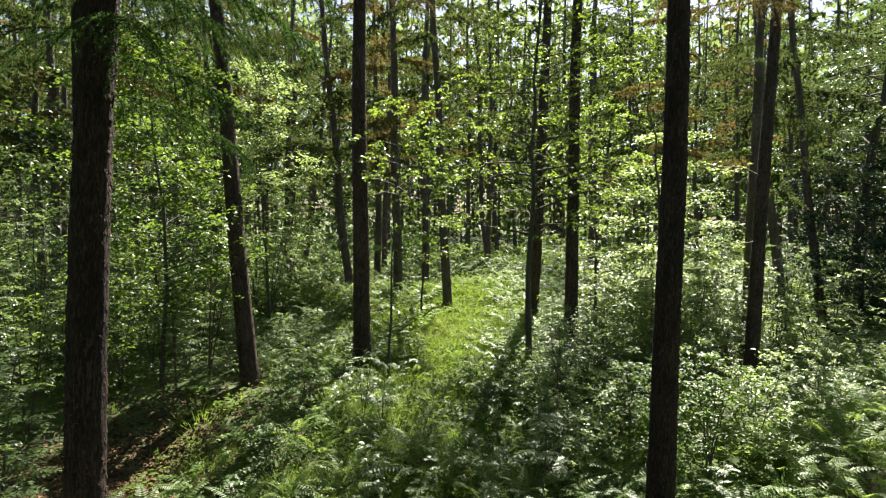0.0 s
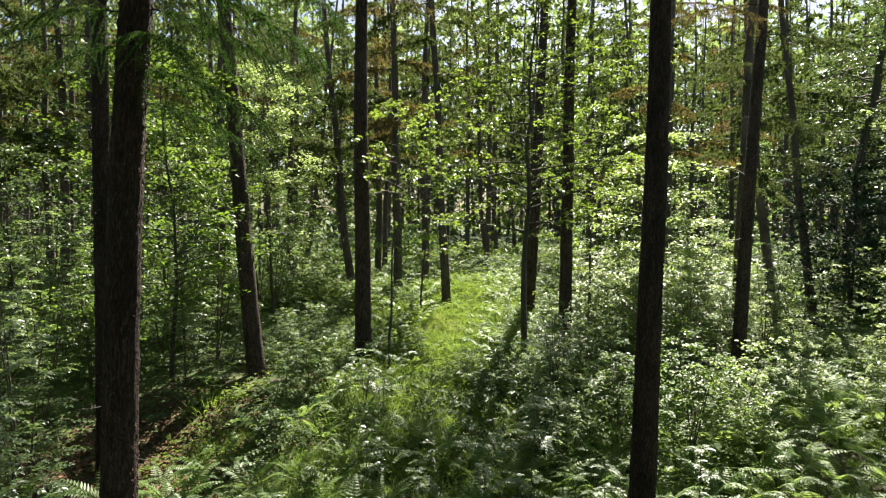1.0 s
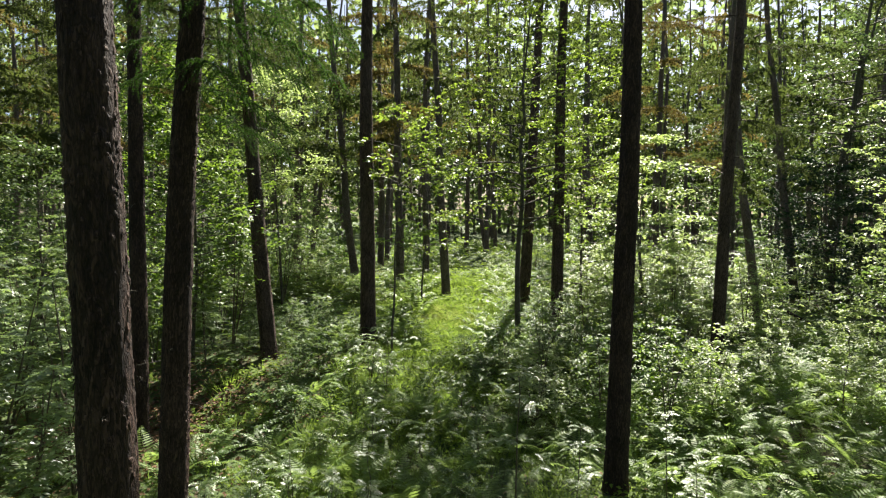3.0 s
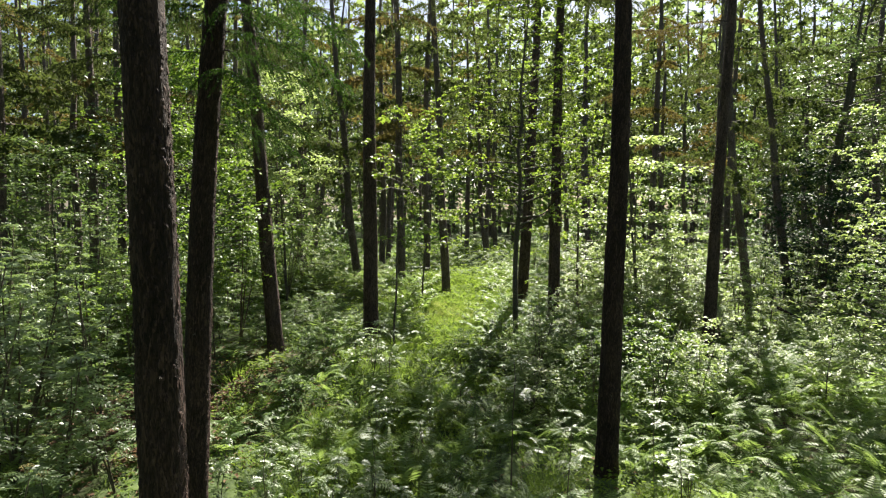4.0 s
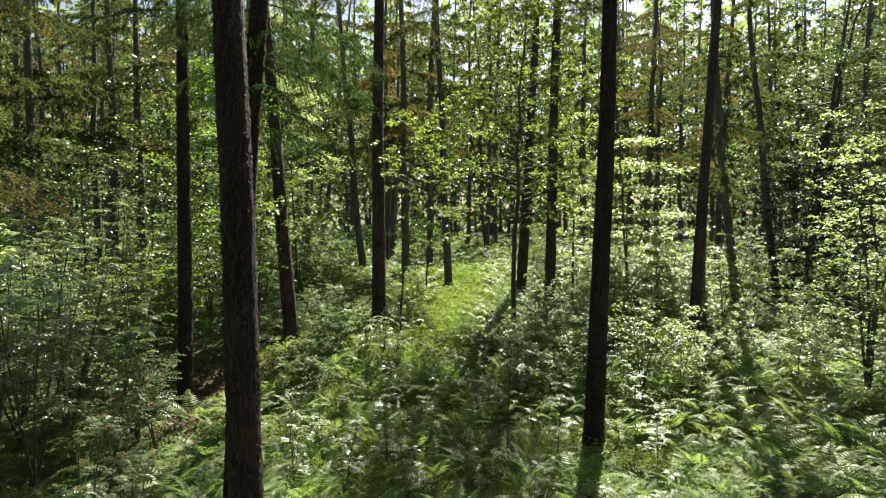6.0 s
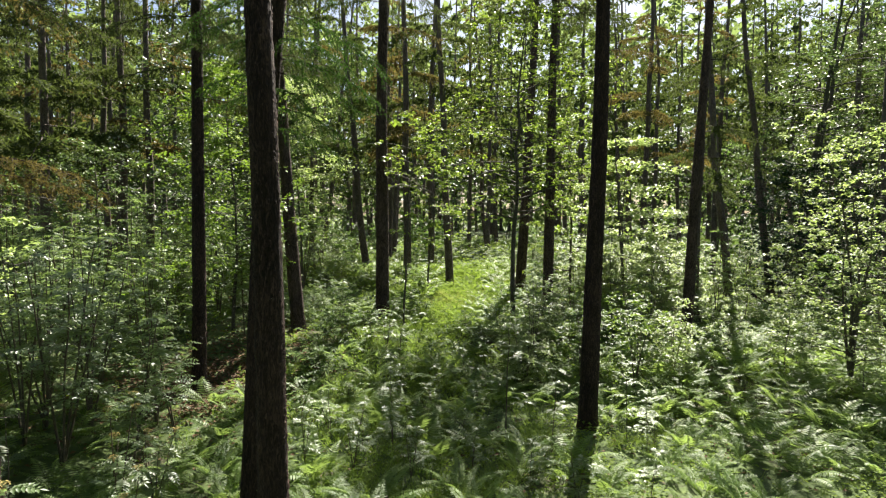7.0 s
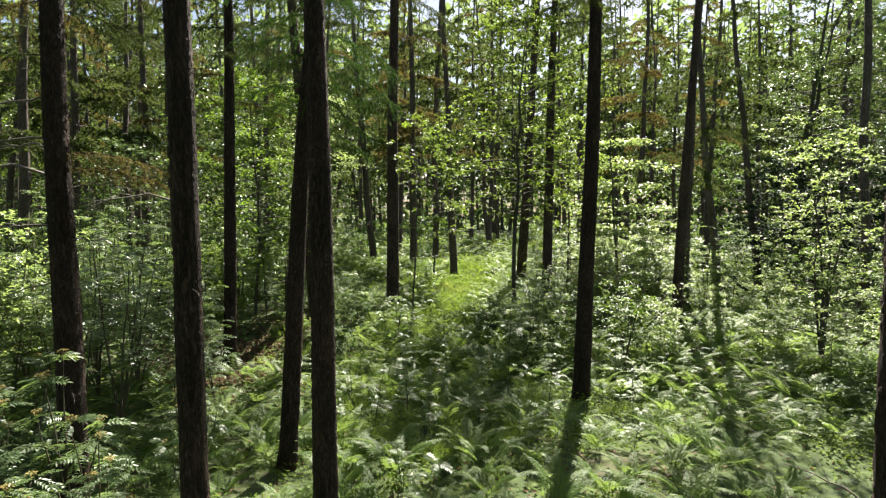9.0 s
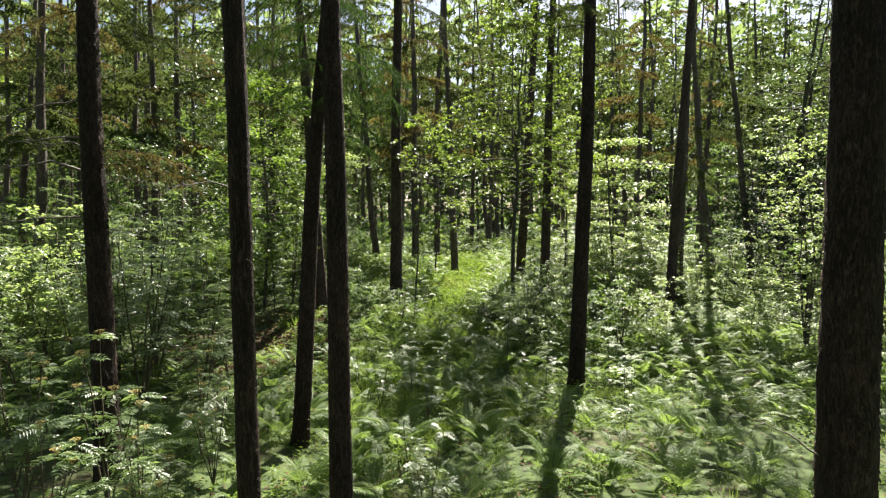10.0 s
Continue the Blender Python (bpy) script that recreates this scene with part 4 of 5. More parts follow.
# ---- ferns
def frond(seed, fine):
    """A broad, tapering frond; each pinna is a toothed blade that catches the light by itself."""
    r = np.random.default_rng(seed)
    g = Geo()
    L, n = 0.76, (17 if fine else 15)
    s = np.linspace(0, 1, 9)
    p = np.stack([0.92 * L * s, 0.03 * np.sin(s * 3 + seed), 0.95 * L * s - 0.62 * L * s ** 2], -1)
    g.tube(p[::2], 0.0035 * (1 - 0.8 * s[::2]) + 0.0006, 3)
    pos, d, ln, wd, nn = [], [], [], [], []
    for k in range(n):
        f = 0.24 + 0.75 * k / (n - 1)
        c = np.array([np.interp(f, s, p[:, a]) for a in range(3)])
        tan = np.array([np.interp(min(1, f + 0.05), s, p[:, a]) for a in range(3)]) - c
        tan = unit(tan) if np.linalg.norm(tan) > 1e-6 else np.array([0.8, 0, -0.1])
        up = unit(np.cross(np.cross(tan, [0, 0, 1.0]), tan) + 1e-9)
        w = 0.2 * min(1.0, (f - 0.1) * 5.0) * (1.02 - f) * r.uniform(0.92, 1.06) + 0.016
        for side in (-1, 1):
            dirn = unit(np.array([0, side, 0]) + tan * 0.42 - up * r.uniform(0.0, 0.14))
            tip = np.cross(dirn, up)
            nrm = unit(up + r.normal(0, 0.12, 3))
            pos.append(c); d.append(dirn); ln.append(w); wd.append(0.022 if fine else 0.034); nn.append(nrm)
            for h in ((0.2, 0.48) if fine else ()):
                for e in (-1, 1):
                    pos.append(c + dirn * w * h); d.append(unit(tip * e + dirn * 0.55 + nrm * r.normal(0, 0.2)))
                    ln.append(0.042 * (1.12 - h) * min(1.0, w / 0.12)); wd.append(0.026 * min(1.0, w / 0.09)); nn.append(nrm)
    g.leaves(pos, d, nn, np.array(ln), np.array(wd), 0.12, 0.3)
    return g


fine_geos = [frond(900 + k, True) for k in range(2)]
fine_meshes = [g.mesh("frond", M_FERN) for g in fine_geos]
soft_geos = [frond(910 + k, False) for k in range(3)]
soft_meshes = [g.mesh("frond", M_FERN) for g in soft_geos]


def fern(seed, meshes, n):
    r = np.random.default_rng(seed)
    ob = thing("fern", "green fern with arching feathery fronds", "fern", "ferns of the forest floor")
    for k in range(n):
        az = k * TAU / n + r.uniform(-0.3, 0.3)
        m = Matrix.Rotation(az, 4, "Z") @ Matrix.Rotation(r.uniform(-0.45, 0.08), 4, "Y") @ Matrix.Rotation(r.normal(0, 0.2), 4, "X") @ Matrix.Diagonal((*[r.uniform(0.65, 1.05)] * 3, 1))
        part("frond", meshes[k % len(meshes)], ob, m=m)
    return ob


fern_fine = [fern(930 + k, fine_meshes, 9) for k in range(3)]
fern_soft = [fern(940 + k, soft_meshes, 9) for k in range(3)]


def far_fern(seed):
    r = np.random.default_rng(seed)
    g = Geo()
    for k in range(7):
        az = k * TAU / 7 + r.uniform(-0.3, 0.3)
        s = np.linspace(0.15, 1, 12)
        q = np.stack([0.6 * s, 0 * s, 0.72 * s - 0.38 * s ** 2.3], -1) * r.uniform(0.7, 1.15)
        q = q @ np.array(Matrix.Rotation(-az, 3, "Z"))
        w = 0.155 * (1.03 - s) ** 0.8 + 0.02
        for side in (-1, 1):
            d = np.stack([-np.sin(az) * side + 0.4 * np.cos(az) + 0 * s, np.cos(az) * side + 0.4 * np.sin(az) + 0 * s, r.uniform(-0.3, 0.1, 12)], -1)
            g.leaves(q, d, np.array([0, 0, 1.0]) + r.normal(0, 0.3, (12, 3)), w, 0.05 + 0 * s, 0.12, 0.3)
    return g


fern_far = [far_fern(950 + k) for k in range(3)]
carpet = Geo()

# ---------------------------------------------------------------- planting
TRUNKS = [(c[0], c[1]) for c in CLOSE]
taken = []
# open ground in front of trunks that can be seen down to the foot: x, y, half width, depth
OPEN_FOOT = [(2.3, 6.4, 0.5, 1.5), (-4.35, 7.29, 0.45, 1.3), (-3.2, 10.27, 0.5, 1.6), (-1.45, 11.26, 0.45, 1.4), (0.12, 17.5, 0.7, 4.0), (6.0, 11.66, 0.45, 1.2), (-2.25, 3.47, 0.4, 1.7), (1.6, 7.2, 0.5, 1.8)]


def trail(y):
    """Middle of the grassy gap at y."""
    return np.interp(y, [0, 5, 8, 11, 14, 18, 30], [-0.3, -0.2, -0.5, 0.0, 0.35, 0.6, 1.8])


def plant(kinds, count, x0, x1, y0, y1, gap, s0, s1, seed, wide=0.0, clear=None):
    """Sets copies of the kinds at random places in a stretch of the plan."""
    r = np.random.default_rng(seed)
    done = tries = 0
    while done < count and tries < count * 60:
        tries += 1
        x, y = r.uniform(x0, x1), r.uniform(y0, y1)
        if abs(x) > 0.78 * (y + 6.0) + 1.0:
            continue
        if wide and abs(x - trail(y)) < wide:
            continue
        if clear and (x - clear[0]) ** 2 + (y - clear[1]) ** 2 < clear[2] ** 2:
            continue
        if kinds is sapling_kinds and 0.8 < x < 5.2 and 19 < y < 30:
            continue
        if any(abs(x - a) < w_ and b - front < y < b for a, b, w_, front in OPEN_FOOT):
            continue
        if min((x - a) ** 2 + (y - b) ** 2 for a, b in TRUNKS) < 0.16:
            continue
        if taken and min((x - a) ** 2 + (y - b) ** 2 for a, b, g in taken) < gap * gap:
            continue
        taken.append((x, y, gap))
        done += 1
        s = r.uniform(s0, s1)
        m = place(x, y, float(gz(x, y)) - 0.03, r.normal(0, 0.06), r.normal(0, 0.06), r.uniform(0, TAU), s)
        kind_ = kinds[int(r.integers(len(kinds)))]
        if kinds is fern_far:
            merged(carpet, kind_, m)
        else:
            copy_thing(kind_, m)


def set_out(kind_, spots_):
    for k, (x, y, s) in enumerate(spots_):
        taken.append((x, y, 0.3))
        copy_thing(kind_, place(x, y, float(gz(x, y)) - 0.02, 0, 0, k * 1.7, s))


# rowans that stand out
set_out(rowan_kinds[0], [(0.95, 5.6, 1.05), (1.6, 5.3, 0.7), (2.95, 5.2, 0.55), (2.9, 6.0, 0.7)])
set_out(rowan_kinds[1], [(-1.2, 8.9, 0.85), (-0.9, 8.7, 0.75), (-1.5, 9.2, 0.65), (-1.9, 4.8, 0.8), (-1.2, 4.6, 0.75), (-0.7, 5.0, 0.7), (1.6, 3.6, 0.6), (0.4, 4.6, 0.5), (-0.3, 0.9, 0.8)])
set_out(rowan_kinds[2], [(-0.4, 4.3, 0.8), (-1.7, 5.6, 0.8), (2.6, 4.0, 0.6), (1.1, 3.9, 0.6), (-0.6, 2.6, 0.7), (3.2, 5.6, 0.8), (-2.6, 5.2, 0.9), (-0.9, 7.0, 0.7), (-0.2, 6.6, 0.6)])
set_out(rowan_bloom[0], [(-3.75, 1.3, 1.2), (-3.1, 0.7, 1.0), (-4.5, 1.0, 1.1), (-3.3, 2.6, 1.0), (-5.2, 1.9, 1.15)])
set_out(rowan_bloom[1], [(-3.9, 0.5, 1.0), (-2.7, 0.1, 0.85), (-4.6, 2.9, 1.1), (-3.4, 3.6, 1.0), (-5.6, 3.4, 1.1), (-2.9, 2.0, 0.9)])
set_out(rowan_tall[0], [(-7.2, 7.9, 0.9), (-9.4, 9.6, 1.0), (-7.7, 11.2, 1.0)])
set_out(rowan_tall[1], [(-6.2, 8.8, 0.85), (-10.2, 7.6, 0.95), (-5.6, 11.4, 0.8)])
set_out(shrub_kinds[5], [(-8.4, 6.9, 1.35), (-7.6, 6.1, 1.15), (-9.0, 6.2, 1.2)])
set_out(shrub_kinds[3], [(-6.2, 10.0, 1.0), (-5.6, 10.3, 0.8)])
# low dark bushes at the edges of the open strip
set_out(shrub_kinds[2], [(-2.15, 9.3, 0.5), (0.85, 9.5, 0.4), (1.3, 10.3, 0.6), (-2.8, 12.6, 0.5)])
set_out(shrub_kinds[2], [(-0.55, 12.0, 0.3), (0.5, 10.5, 0.35), (-0.1, 8.5, 0.33), (-1.0, 13.6, 0.35)])
# ferns that stand in the open strip
set_out(fern_soft[0], [(-0.5, 10.8, 0.7), (0.35, 11.6, 0.6), (-1.3, 10.0, 0.6), (0.75, 13.2, 0.7), (-0.7, 15.2, 0.7)])
set_out(fern_soft[1], [(-0.2, 9.5, 0.6), (-0.9, 12.7, 0.65), (0.05, 12.5, 0.5), (0.95, 15.0, 0.7), (-0.1, 16.6, 0.6), (-0.75, 7.7, 0.6)])
# tall undergrowth on the one side, lower on the other
plant(rowan_far, 46, -10.5, -3.9, 4.2, 11.5, 0.62, 0.8, 1.15, 21, clear=(-4.4, 7.9, 1.9))
plant(rowan_far[:2] + shrub_kinds[1:3], 9, -4.6, -2.4, 7.8, 12.5, 0.6, 0.3, 0.45, 22, clear=(-4.4, 7.9, 1.9))
plant([shrub_kinds[1], shrub_kinds[3], shrub_kinds[5], rowan_far[2]], 16, 1.5, 4.6, 8.0, 12.2, 0.6, 0.55, 0.85, 23, 1.3)
plant([rowan_far[0], rowan_far[2], shrub_kinds[5], shrub_kinds[5]], 34, 4.2, 8.5, 12.8, 17.5, 0.6, 0.7, 1.0, 24)
plant([shrub_kinds[0], shrub_kinds[5], rowan_far[2]], 12, 9.6, 13.5, 7.5, 13.5, 0.7, 0.7, 1.0, 25)
plant([shrub_kinds[2], shrub_kinds[4]], 22, -4, 4, 11.5, 20, 0.7, 0.3, 0.6, 26, 1.2)
plant(shrub_kinds + rowan_far, 40, -16, -4.5, 11.5, 22, 0.9, 0.8, 1.15, 27)
plant(shrub_kinds + rowan_far, 34, 4, 18, 17, 26, 0.9, 0.7, 1.1, 28)
plant(shrub_far, 64, -28, 30, 22, 40, 1.3, 0.6, 1.1, 29, 1.4)
plant(sapling_kinds[:3], 7, -16, -5.2, 13.5, 24, 1.5, 0.75, 1.05, 51)
plant(sapling_kinds[:2], 8, 4.2, 18, 18.5, 26, 1.7, 0.7, 1.0, 52)
plant(sapling_kinds, 24, -30, 32, 24, 44, 1.9, 0.8, 1.2, 53, 1.6)
plant(sapling_far, 36, -52, 52, 42, 68, 2.2, 1.0, 1.5, 54)
plant([shrub_kinds[2], shrub_kinds[4], shrub_kinds[4]], 5, -2.8, 1.8, 4.6, 9.0, 0.6, 0.3, 0.45, 61)
plant(rowan_kinds[1:], 8, -2.4, 1.6, 4.8, 8.6, 0.5, 0.35, 0.6, 62)
# ferns
plant(fern_fine, 46, -3.0, 4.2, 1.6, 5.0, 0.5, 0.65, 1.15, 31)
plant(fern_soft, 9, -3.4, 0.4, 5.2, 10.0, 0.5, 0.45, 0.85, 43)
plant(fern_soft, 84, -2.5, 7.0, 4.4, 8.4, 0.44, 0.65, 1.25, 40)
plant(fern_soft, 40, 5.0, 8.4, 5.8, 9.0, 0.4, 0.9, 1.3, 44)
plant(fern_soft, 90, 2.8, 8.8, 6.2, 10.4, 0.42, 0.8, 1.3, 32)
plant(fern_far, 100, 3.5, 10.0, 9.5, 14.5, 0.36, 0.9, 1.4, 38)
plant(fern_far, 70, -4, 3.5, 7.0, 13.5, 0.4, 0.7, 1.2, 33, 0.8, (-4.4, 7.9, 1.7))
plant(fern_far, 130, -6, 6.0, 13, 28, 0.45, 0.9, 1.5, 34, 0.9)
plant(fern_soft, 30, -7.5, -2.5, 2.5, 6.5, 0.45, 0.9, 1.2, 35)
plant(fern_far, 90, 4, 18, 12, 26, 0.5, 0.9, 1.5, 36)
plant(fern_far, 100, -18, -4, 12, 28, 0.5, 0.9, 1.5, 39)
plant(fern_far, 180, -20, 22, 24, 44, 0.6, 1.2, 2.0, 37)

tagged(new("fern_carpet", carpet.mesh("fern_carpet", M_FERN)), "spread of green ferns further back in the wood", "ferns", kind="stuff")

# the patterns that the copies were made from also stand in the wood, to the sides
for k, ob in enumerate(sapling_kinds + sapling_far + shrub_kinds + shrub_far + rowan_kinds + rowan_far + rowan_bloom + rowan_tall + fern_fine + fern_soft):
    x, y = (-11.0 + 1.3 * k, -12.5 - 2.0 * (k % 2)) if k < 6 else (-9.0 - 0.35 * k if k % 2 else 6.0 + 0.35 * k, -7.5 - 0.7 * (k % 5))
    ob.matrix_basis = place(x, y, float(gz(x, y)) - 0.03, 0, 0, k)


# ---------------------------------------------------------------- grass, seedlings and litter
def grass():
    r = np.random.default_rng(41)
    g = Geo()
    n = 90000
    y = 1.5 + 25 * r.random(n) ** 1.25
    x = r.uniform(-1, 1, n) * (0.78 * (y + 6))
    near_trail = np.exp(-((x - trail(y)) / 1.4) ** 2)
    dens = 0.12 + 0.88 * near_trail
    dens *= 0.35 + 0.65 * (np.sin(x * 2.1 + np.sin(y * 1.7)) * np.sin(y * 1.6 + 1.3 * np.sin(x * 1.1)) > -0.25)
    dens *= np.interp(y, [2, 9, 13], [0.3, 0.6, 1.0])
    keep = r.random(n) < dens
    x, y = x[keep], y[keep]
    for cx, cy, rx, ry, m in ((0.25, 15.6, 0.7, 1.0, 1900), (-0.9, 11.0, 0.5, 0.6, 700), (0.6, 18.5, 0.9, 1.4, 1200), (-1.9, 12.4, 0.5, 0.6, 800), (-0.4, 8.2, 0.7, 0.5, 700), (0.1, 13.2, 0.6, 0.6, 1200), (-0.9, 6.2, 0.9, 0.7, 1200)):
        x = np.concatenate([x, r.normal(cx, rx * 0.6, m)]); y = np.concatenate([y, r.normal(cy, ry * 0.6, m)])
    k = 3
    x = np.repeat(x, k) + r.normal(0, 0.035, len(x) * k)
    y = np.repeat(y, k) + r.normal(0, 0.035, len(y) * k)
    z = gz(x, y)
    m = len(x)
    az = r.uniform(0, TAU, m)
    tilt = np.abs(r.normal(0.75, 0.45, m))
    d = np.stack([np.cos(az) * tilt, np.sin(az) * tilt, np.ones(m)], -1)
    side = np.stack([-np.sin(az), np.cos(az), np.zeros(m)], -1)
    ln = r.uniform(0.08, 0.26, m) * np.interp(y, [6, 13], [1.0, 0.75]) * (0.75 + 0.45 * np.sin(x * 3.1 + 2 * np.sin(y * 1.3)) * np.sin(y * 2.7))
    g.slivers(np.stack([x, y, z - 0.01], -1), unit(d), side, ln, 0.011 + 0.0008 * y)
    tagged(new("grass", g.mesh("grass", M_GRASS)), "fine green woodland grass in sunlit tufts", "grass", kind="stuff")


def seedlings():
    r = np.random.default_rng(42)
    g = Geo()
    n = 14000
    y = 1.5 + 40 * r.random(n) ** 1.1
    x = r.uniform(-1, 1, n) * (0.78 * (y + 6))
    keep = (r.random(n) < np.interp(y, [2, 9, 14], [0.35, 0.35, 0.9])) & (np.abs(x - trail(y)) > 0.6 * r.random(n)) & ((x + 4.1) ** 2 + (y - 7.3) ** 2 > 2.2 * r.random(n))
    x, y = x[keep], y[keep]
    fy = 16 + 34 * r.random(9000) ** 1.4
    x, y = np.concatenate([x, r.uniform(-0.55, 0.55, 9000) * (fy + 4)]), np.concatenate([y, fy])
    bx, by = r.uniform(-4, 8, 10000), r.uniform(1.5, 9.5, 10000)
    patch = np.sin(bx * 1.7 + 2 * np.sin(by * 1.1)) * np.sin(by * 1.9 + np.sin(bx * 2.3)) > 0.3
    x, y = np.concatenate([x, bx[patch]]), np.concatenate([y, by[patch]])
    k = 3
    h = np.repeat(r.uniform(0.03, 0.30, len(x)) * np.interp(y, [5, 12], [0.6, 1.0]), k)
    x = np.repeat(x, k) + r.normal(0, 0.05, len(x) * k)
    y = np.repeat(y, k) + r.normal(0, 0.05, len(y) * k)
    m = len(x)
    z = gz(x, y) + h * r.uniform(0.3, 1, m)
    az = r.uniform(0, TAU, m)
    d = np.stack([np.cos(az), np.sin(az), r.normal(0, 0.25, m)], -1)
    nn = np.stack([r.normal(0, 0.3, m), r.normal(0, 0.3, m), np.ones(m)], -1)
    sc = r.uniform(0.6, 1.3, m) * (0.75 + 0.07 * y)
    g.leaves(np.stack([x, y, z], -1), d, nn, 0.065 * sc, 0.036 * sc, 0.2)
    tagged(new("seedlings", g.mesh("seedlings", M_LOW)), "small green seedlings and bilberry covering the ground", "ground cover", kind="stuff")


def tussocks():
    """Soft tussocks of hair-grass, with bilberry cushions between them, on the open floor."""
    r = np.random.default_rng(45)
    hair, low = Geo(), Geo()
    n = 640
    cy = 3.5 + 18.0 * r.random(n)
    cx = trail(cy) + r.normal(0, 1.0, n) * np.interp(cy, [4, 9, 20], [1.6, 1.5, 1.2])
    away = np.min(np.hypot(cx[:, None] - [t_[0] for t_ in TRUNKS], cy[:, None] - [t_[1] for t_ in TRUNKS]), 1)
    for k, (x, y) in enumerate(zip(cx[away > 0.4], cy[away > 0.4])):
        rad_ = r.uniform(0.14, 0.4)
        m = 95 if k % 2 == 0 else 170
        a, q = r.uniform(0, TAU, m), np.sqrt(r.random(m))
        px, py = x + rad_ * q * np.cos(a), y + rad_ * q * np.sin(a)
        dome = rad_ * np.sqrt(np.clip(1 - q ** 2, 0, 1))
        if k % 2 == 0:
            pz = gz(px, py) + dome * r.uniform(0.45, 0.85, m)
            out = np.stack([q * np.cos(a), q * np.sin(a), 0.35 + 0.6 * (1 - q)], -1)
            az = r.uniform(0, TAU, m)
            d = np.stack([np.cos(az), np.sin(az), r.uniform(-0.3, 0.6, m)], -1)
            sc = r.uniform(0.6, 1.2, m) * (0.6 + 0.04 * y)
            low.leaves(np.stack([px, py, pz], -1), d, unit(out) + r.normal(0, 0.3, (m, 3)), 0.05 * sc, 0.03 * sc, 0.2)
        else:
            base = np.stack([px, py, gz(px, py) + dome * 0.35 - 0.02], -1)
            lean_ = 0.35 + 0.9 * q
            d = unit(np.stack([np.cos(a) * lean_ + r.normal(0, 0.25, m), np.sin(a) * lean_ + r.normal(0, 0.25, m), np.ones(m)], -1))
            side = unit(np.cross(d, r.normal(0, 1, (m, 3))))
            hair.slivers(base, d, side, rad_ * r.uniform(0.25, 0.55, m) + 0.025, 0.006 + 0.0006 * y)
    # tufts in the paled colour paint a pool of sunlight on the trail
    pale = Geo()
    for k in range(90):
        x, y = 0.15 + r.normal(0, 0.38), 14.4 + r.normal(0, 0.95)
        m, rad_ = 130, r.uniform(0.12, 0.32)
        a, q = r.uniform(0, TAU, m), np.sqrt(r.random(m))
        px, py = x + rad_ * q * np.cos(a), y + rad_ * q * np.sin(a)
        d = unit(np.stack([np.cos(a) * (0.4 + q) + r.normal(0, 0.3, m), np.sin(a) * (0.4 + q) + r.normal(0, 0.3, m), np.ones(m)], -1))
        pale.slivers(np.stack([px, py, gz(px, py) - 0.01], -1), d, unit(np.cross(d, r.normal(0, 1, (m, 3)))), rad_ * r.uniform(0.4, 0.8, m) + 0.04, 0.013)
    tagged(new("pale_grass", pale.mesh("pale_grass", M_SUNPATCH_GRASS)), "yellow-green grass in a gap, sunlight painted in as paleness", "grass", kind="stuff")
    tagged(new("hair_grass", hair.mesh("hair_grass", M_GRASS)), "soft tussocks of bright green hair-grass", "grass", kind="stuff")
    tagged(new("bilberry_cushions", low.mesh("bilberry_cushions", M_LOW)), "low green bilberry cushions on open ground", "ground cover", kind="stuff")


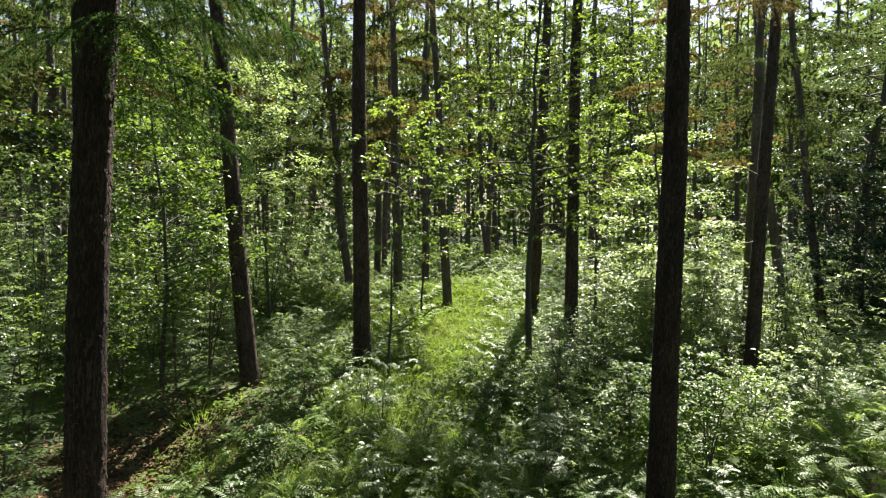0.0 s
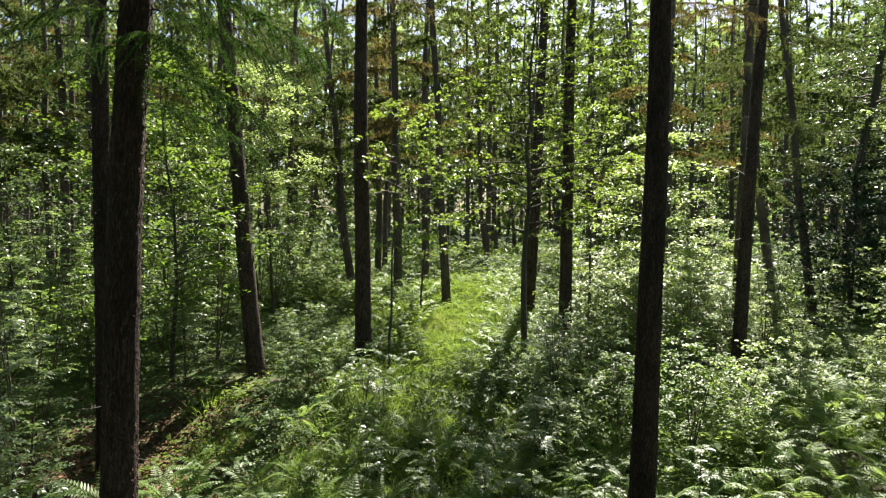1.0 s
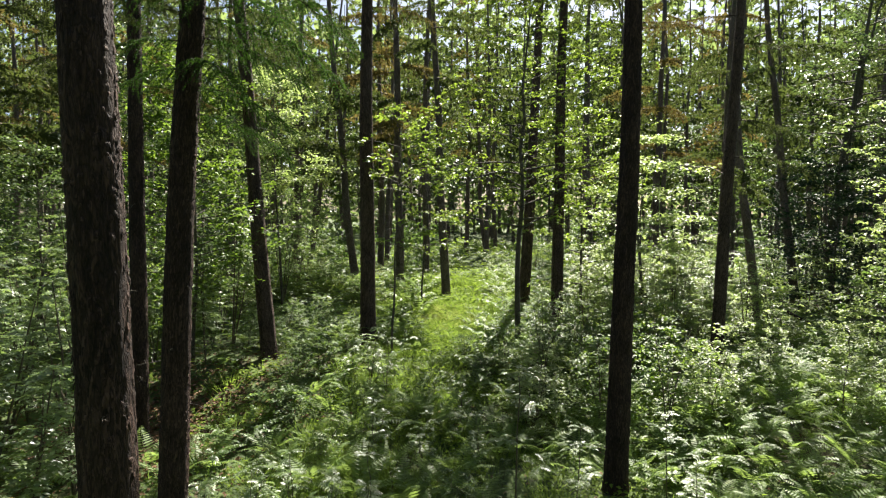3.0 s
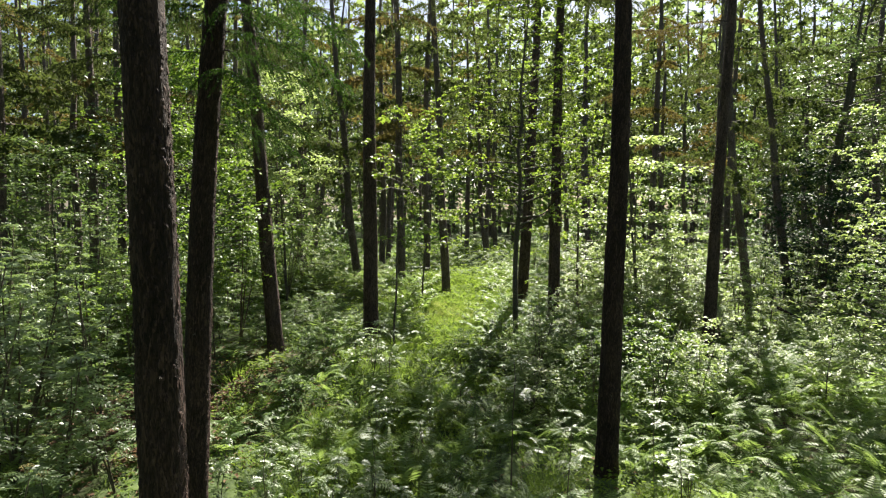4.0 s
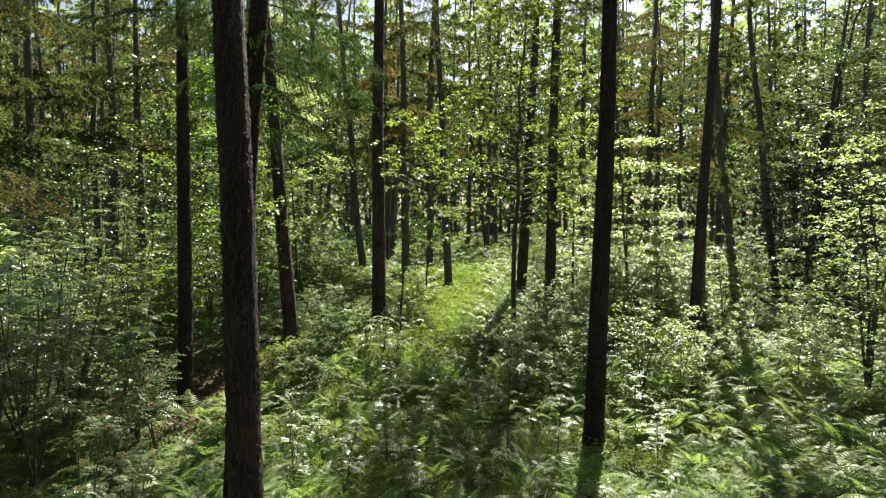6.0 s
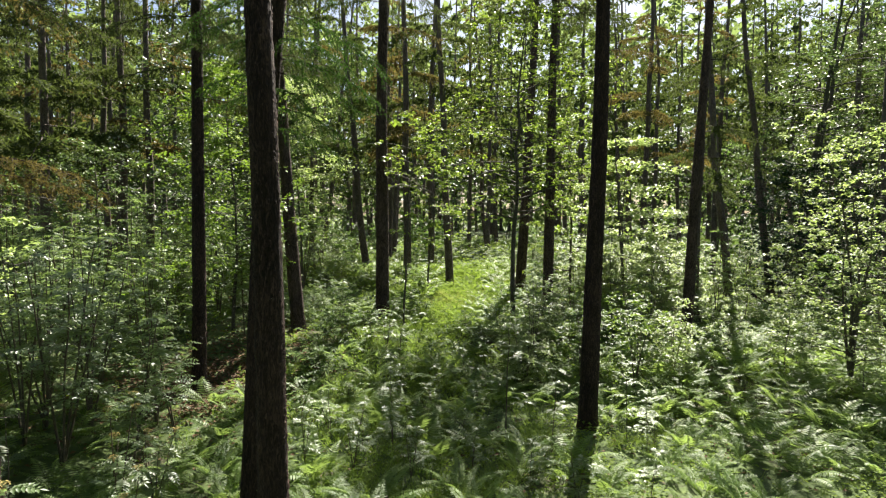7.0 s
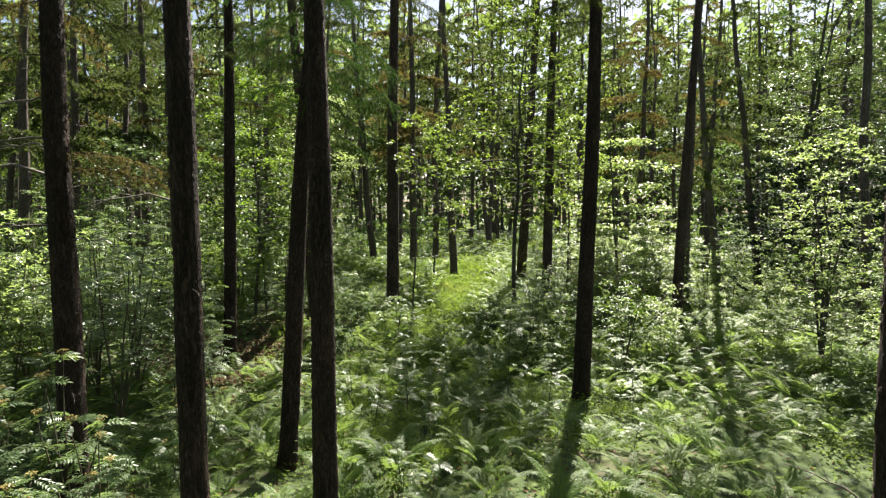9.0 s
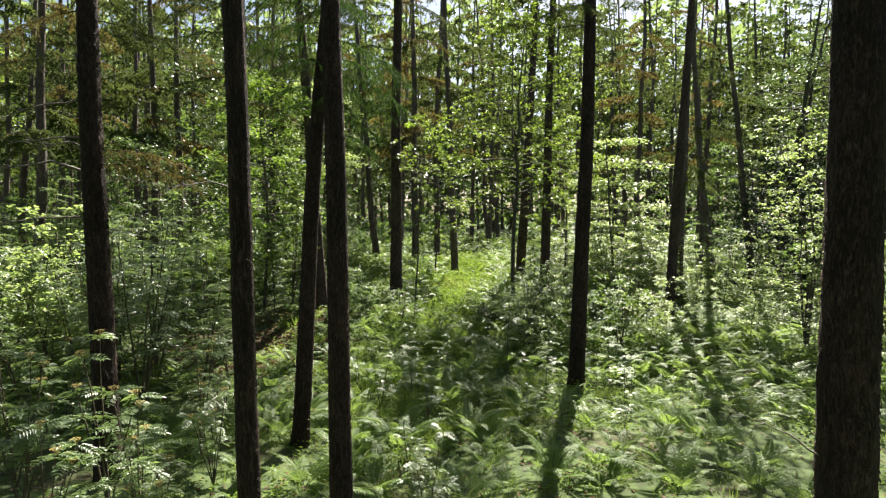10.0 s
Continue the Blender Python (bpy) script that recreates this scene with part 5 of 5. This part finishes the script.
def litter():
    r = np.random.default_rng(43)
    g = Geo()
    n = 9000
    y = 1.5 + 18 * r.random(n)
    x = r.uniform(-1, 1, n) * (0.78 * (y + 6))
    k = 5000
    x[:k] = r.normal(-4.3, 1.0, k); y[:k] = r.normal(7.8, 1.1, k)
    az = r.uniform(0, TAU, n)
    d = np.stack([np.cos(az), np.sin(az), r.normal(0, 0.15, n)], -1)
    nn = np.stack([r.normal(0, 0.3, n), r.normal(0, 0.3, n), np.ones(n)], -1)
    sc = r.uniform(0.6, 1.3, n)
    g.leaves(np.stack([x, y, gz(x, y) + 0.012 + 0.02 * r.random(n)], -1), d, nn, 0.08 * sc, 0.045 * sc, 0.3)
    tagged(new("leaf_litter", g.mesh("leaf_litter", M_DRY)), "dry brown leaves lying on the forest floor", "leaf litter", kind="stuff")


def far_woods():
    """The wood's far end: a deep belt of foliage, its haze painted as pale leaves."""
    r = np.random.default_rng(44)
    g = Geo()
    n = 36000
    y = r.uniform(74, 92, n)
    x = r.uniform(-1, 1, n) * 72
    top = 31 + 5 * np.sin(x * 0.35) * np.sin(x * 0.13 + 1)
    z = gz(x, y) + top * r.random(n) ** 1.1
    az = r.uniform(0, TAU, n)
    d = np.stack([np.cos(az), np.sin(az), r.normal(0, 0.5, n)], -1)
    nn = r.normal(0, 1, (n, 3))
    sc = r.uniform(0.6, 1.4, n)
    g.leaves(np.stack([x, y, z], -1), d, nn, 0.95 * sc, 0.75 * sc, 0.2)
    tagged(new("far_woods", g.mesh("far_woods", M_HAZED_LEAF)), "distant green foliage at the wood's end", "trees", kind="stuff")


def fallen_branch():
    """A broken dark limb lying on the ferns with a few stubs."""
    r = np.random.default_rng(46)
    g = Geo()
    s = np.linspace(0, 1, 9)
    p = np.stack([1.7 * s, 0.25 * np.sin(2.4 * s), 0.75 * (1 - s) ** 1.4 + 0.05], -1) + np.cumsum(r.normal(0, 0.012, (9, 3)), 0)
    g.tube(p, 0.05 * (1 - 0.6 * s), 8)
    for k in (2, 4, 5, 7):
        d = np.array([r.uniform(0.1, 0.4), r.choice([-1, 1]) * 0.3, r.uniform(0.0, 0.35)])
        g.tube(np.stack([p[k], p[k] + d * 0.5 + r.normal(0, 0.02, 3), p[k] + d]), [0.018, 0.012, 0.004], 5)
    ob = tagged(new("fallen_branch", g.mesh("fallen_branch", M_BARK, True)), "broken dark branch lying among the ferns", "branch")
    ob.matrix_basis = place(9.3, 15.1, float(gz(9.3, 15.1)), 0, 0, -0.25)


grass(); seedlings(); fallen_branch(); tussocks(); litter(); far_woods()
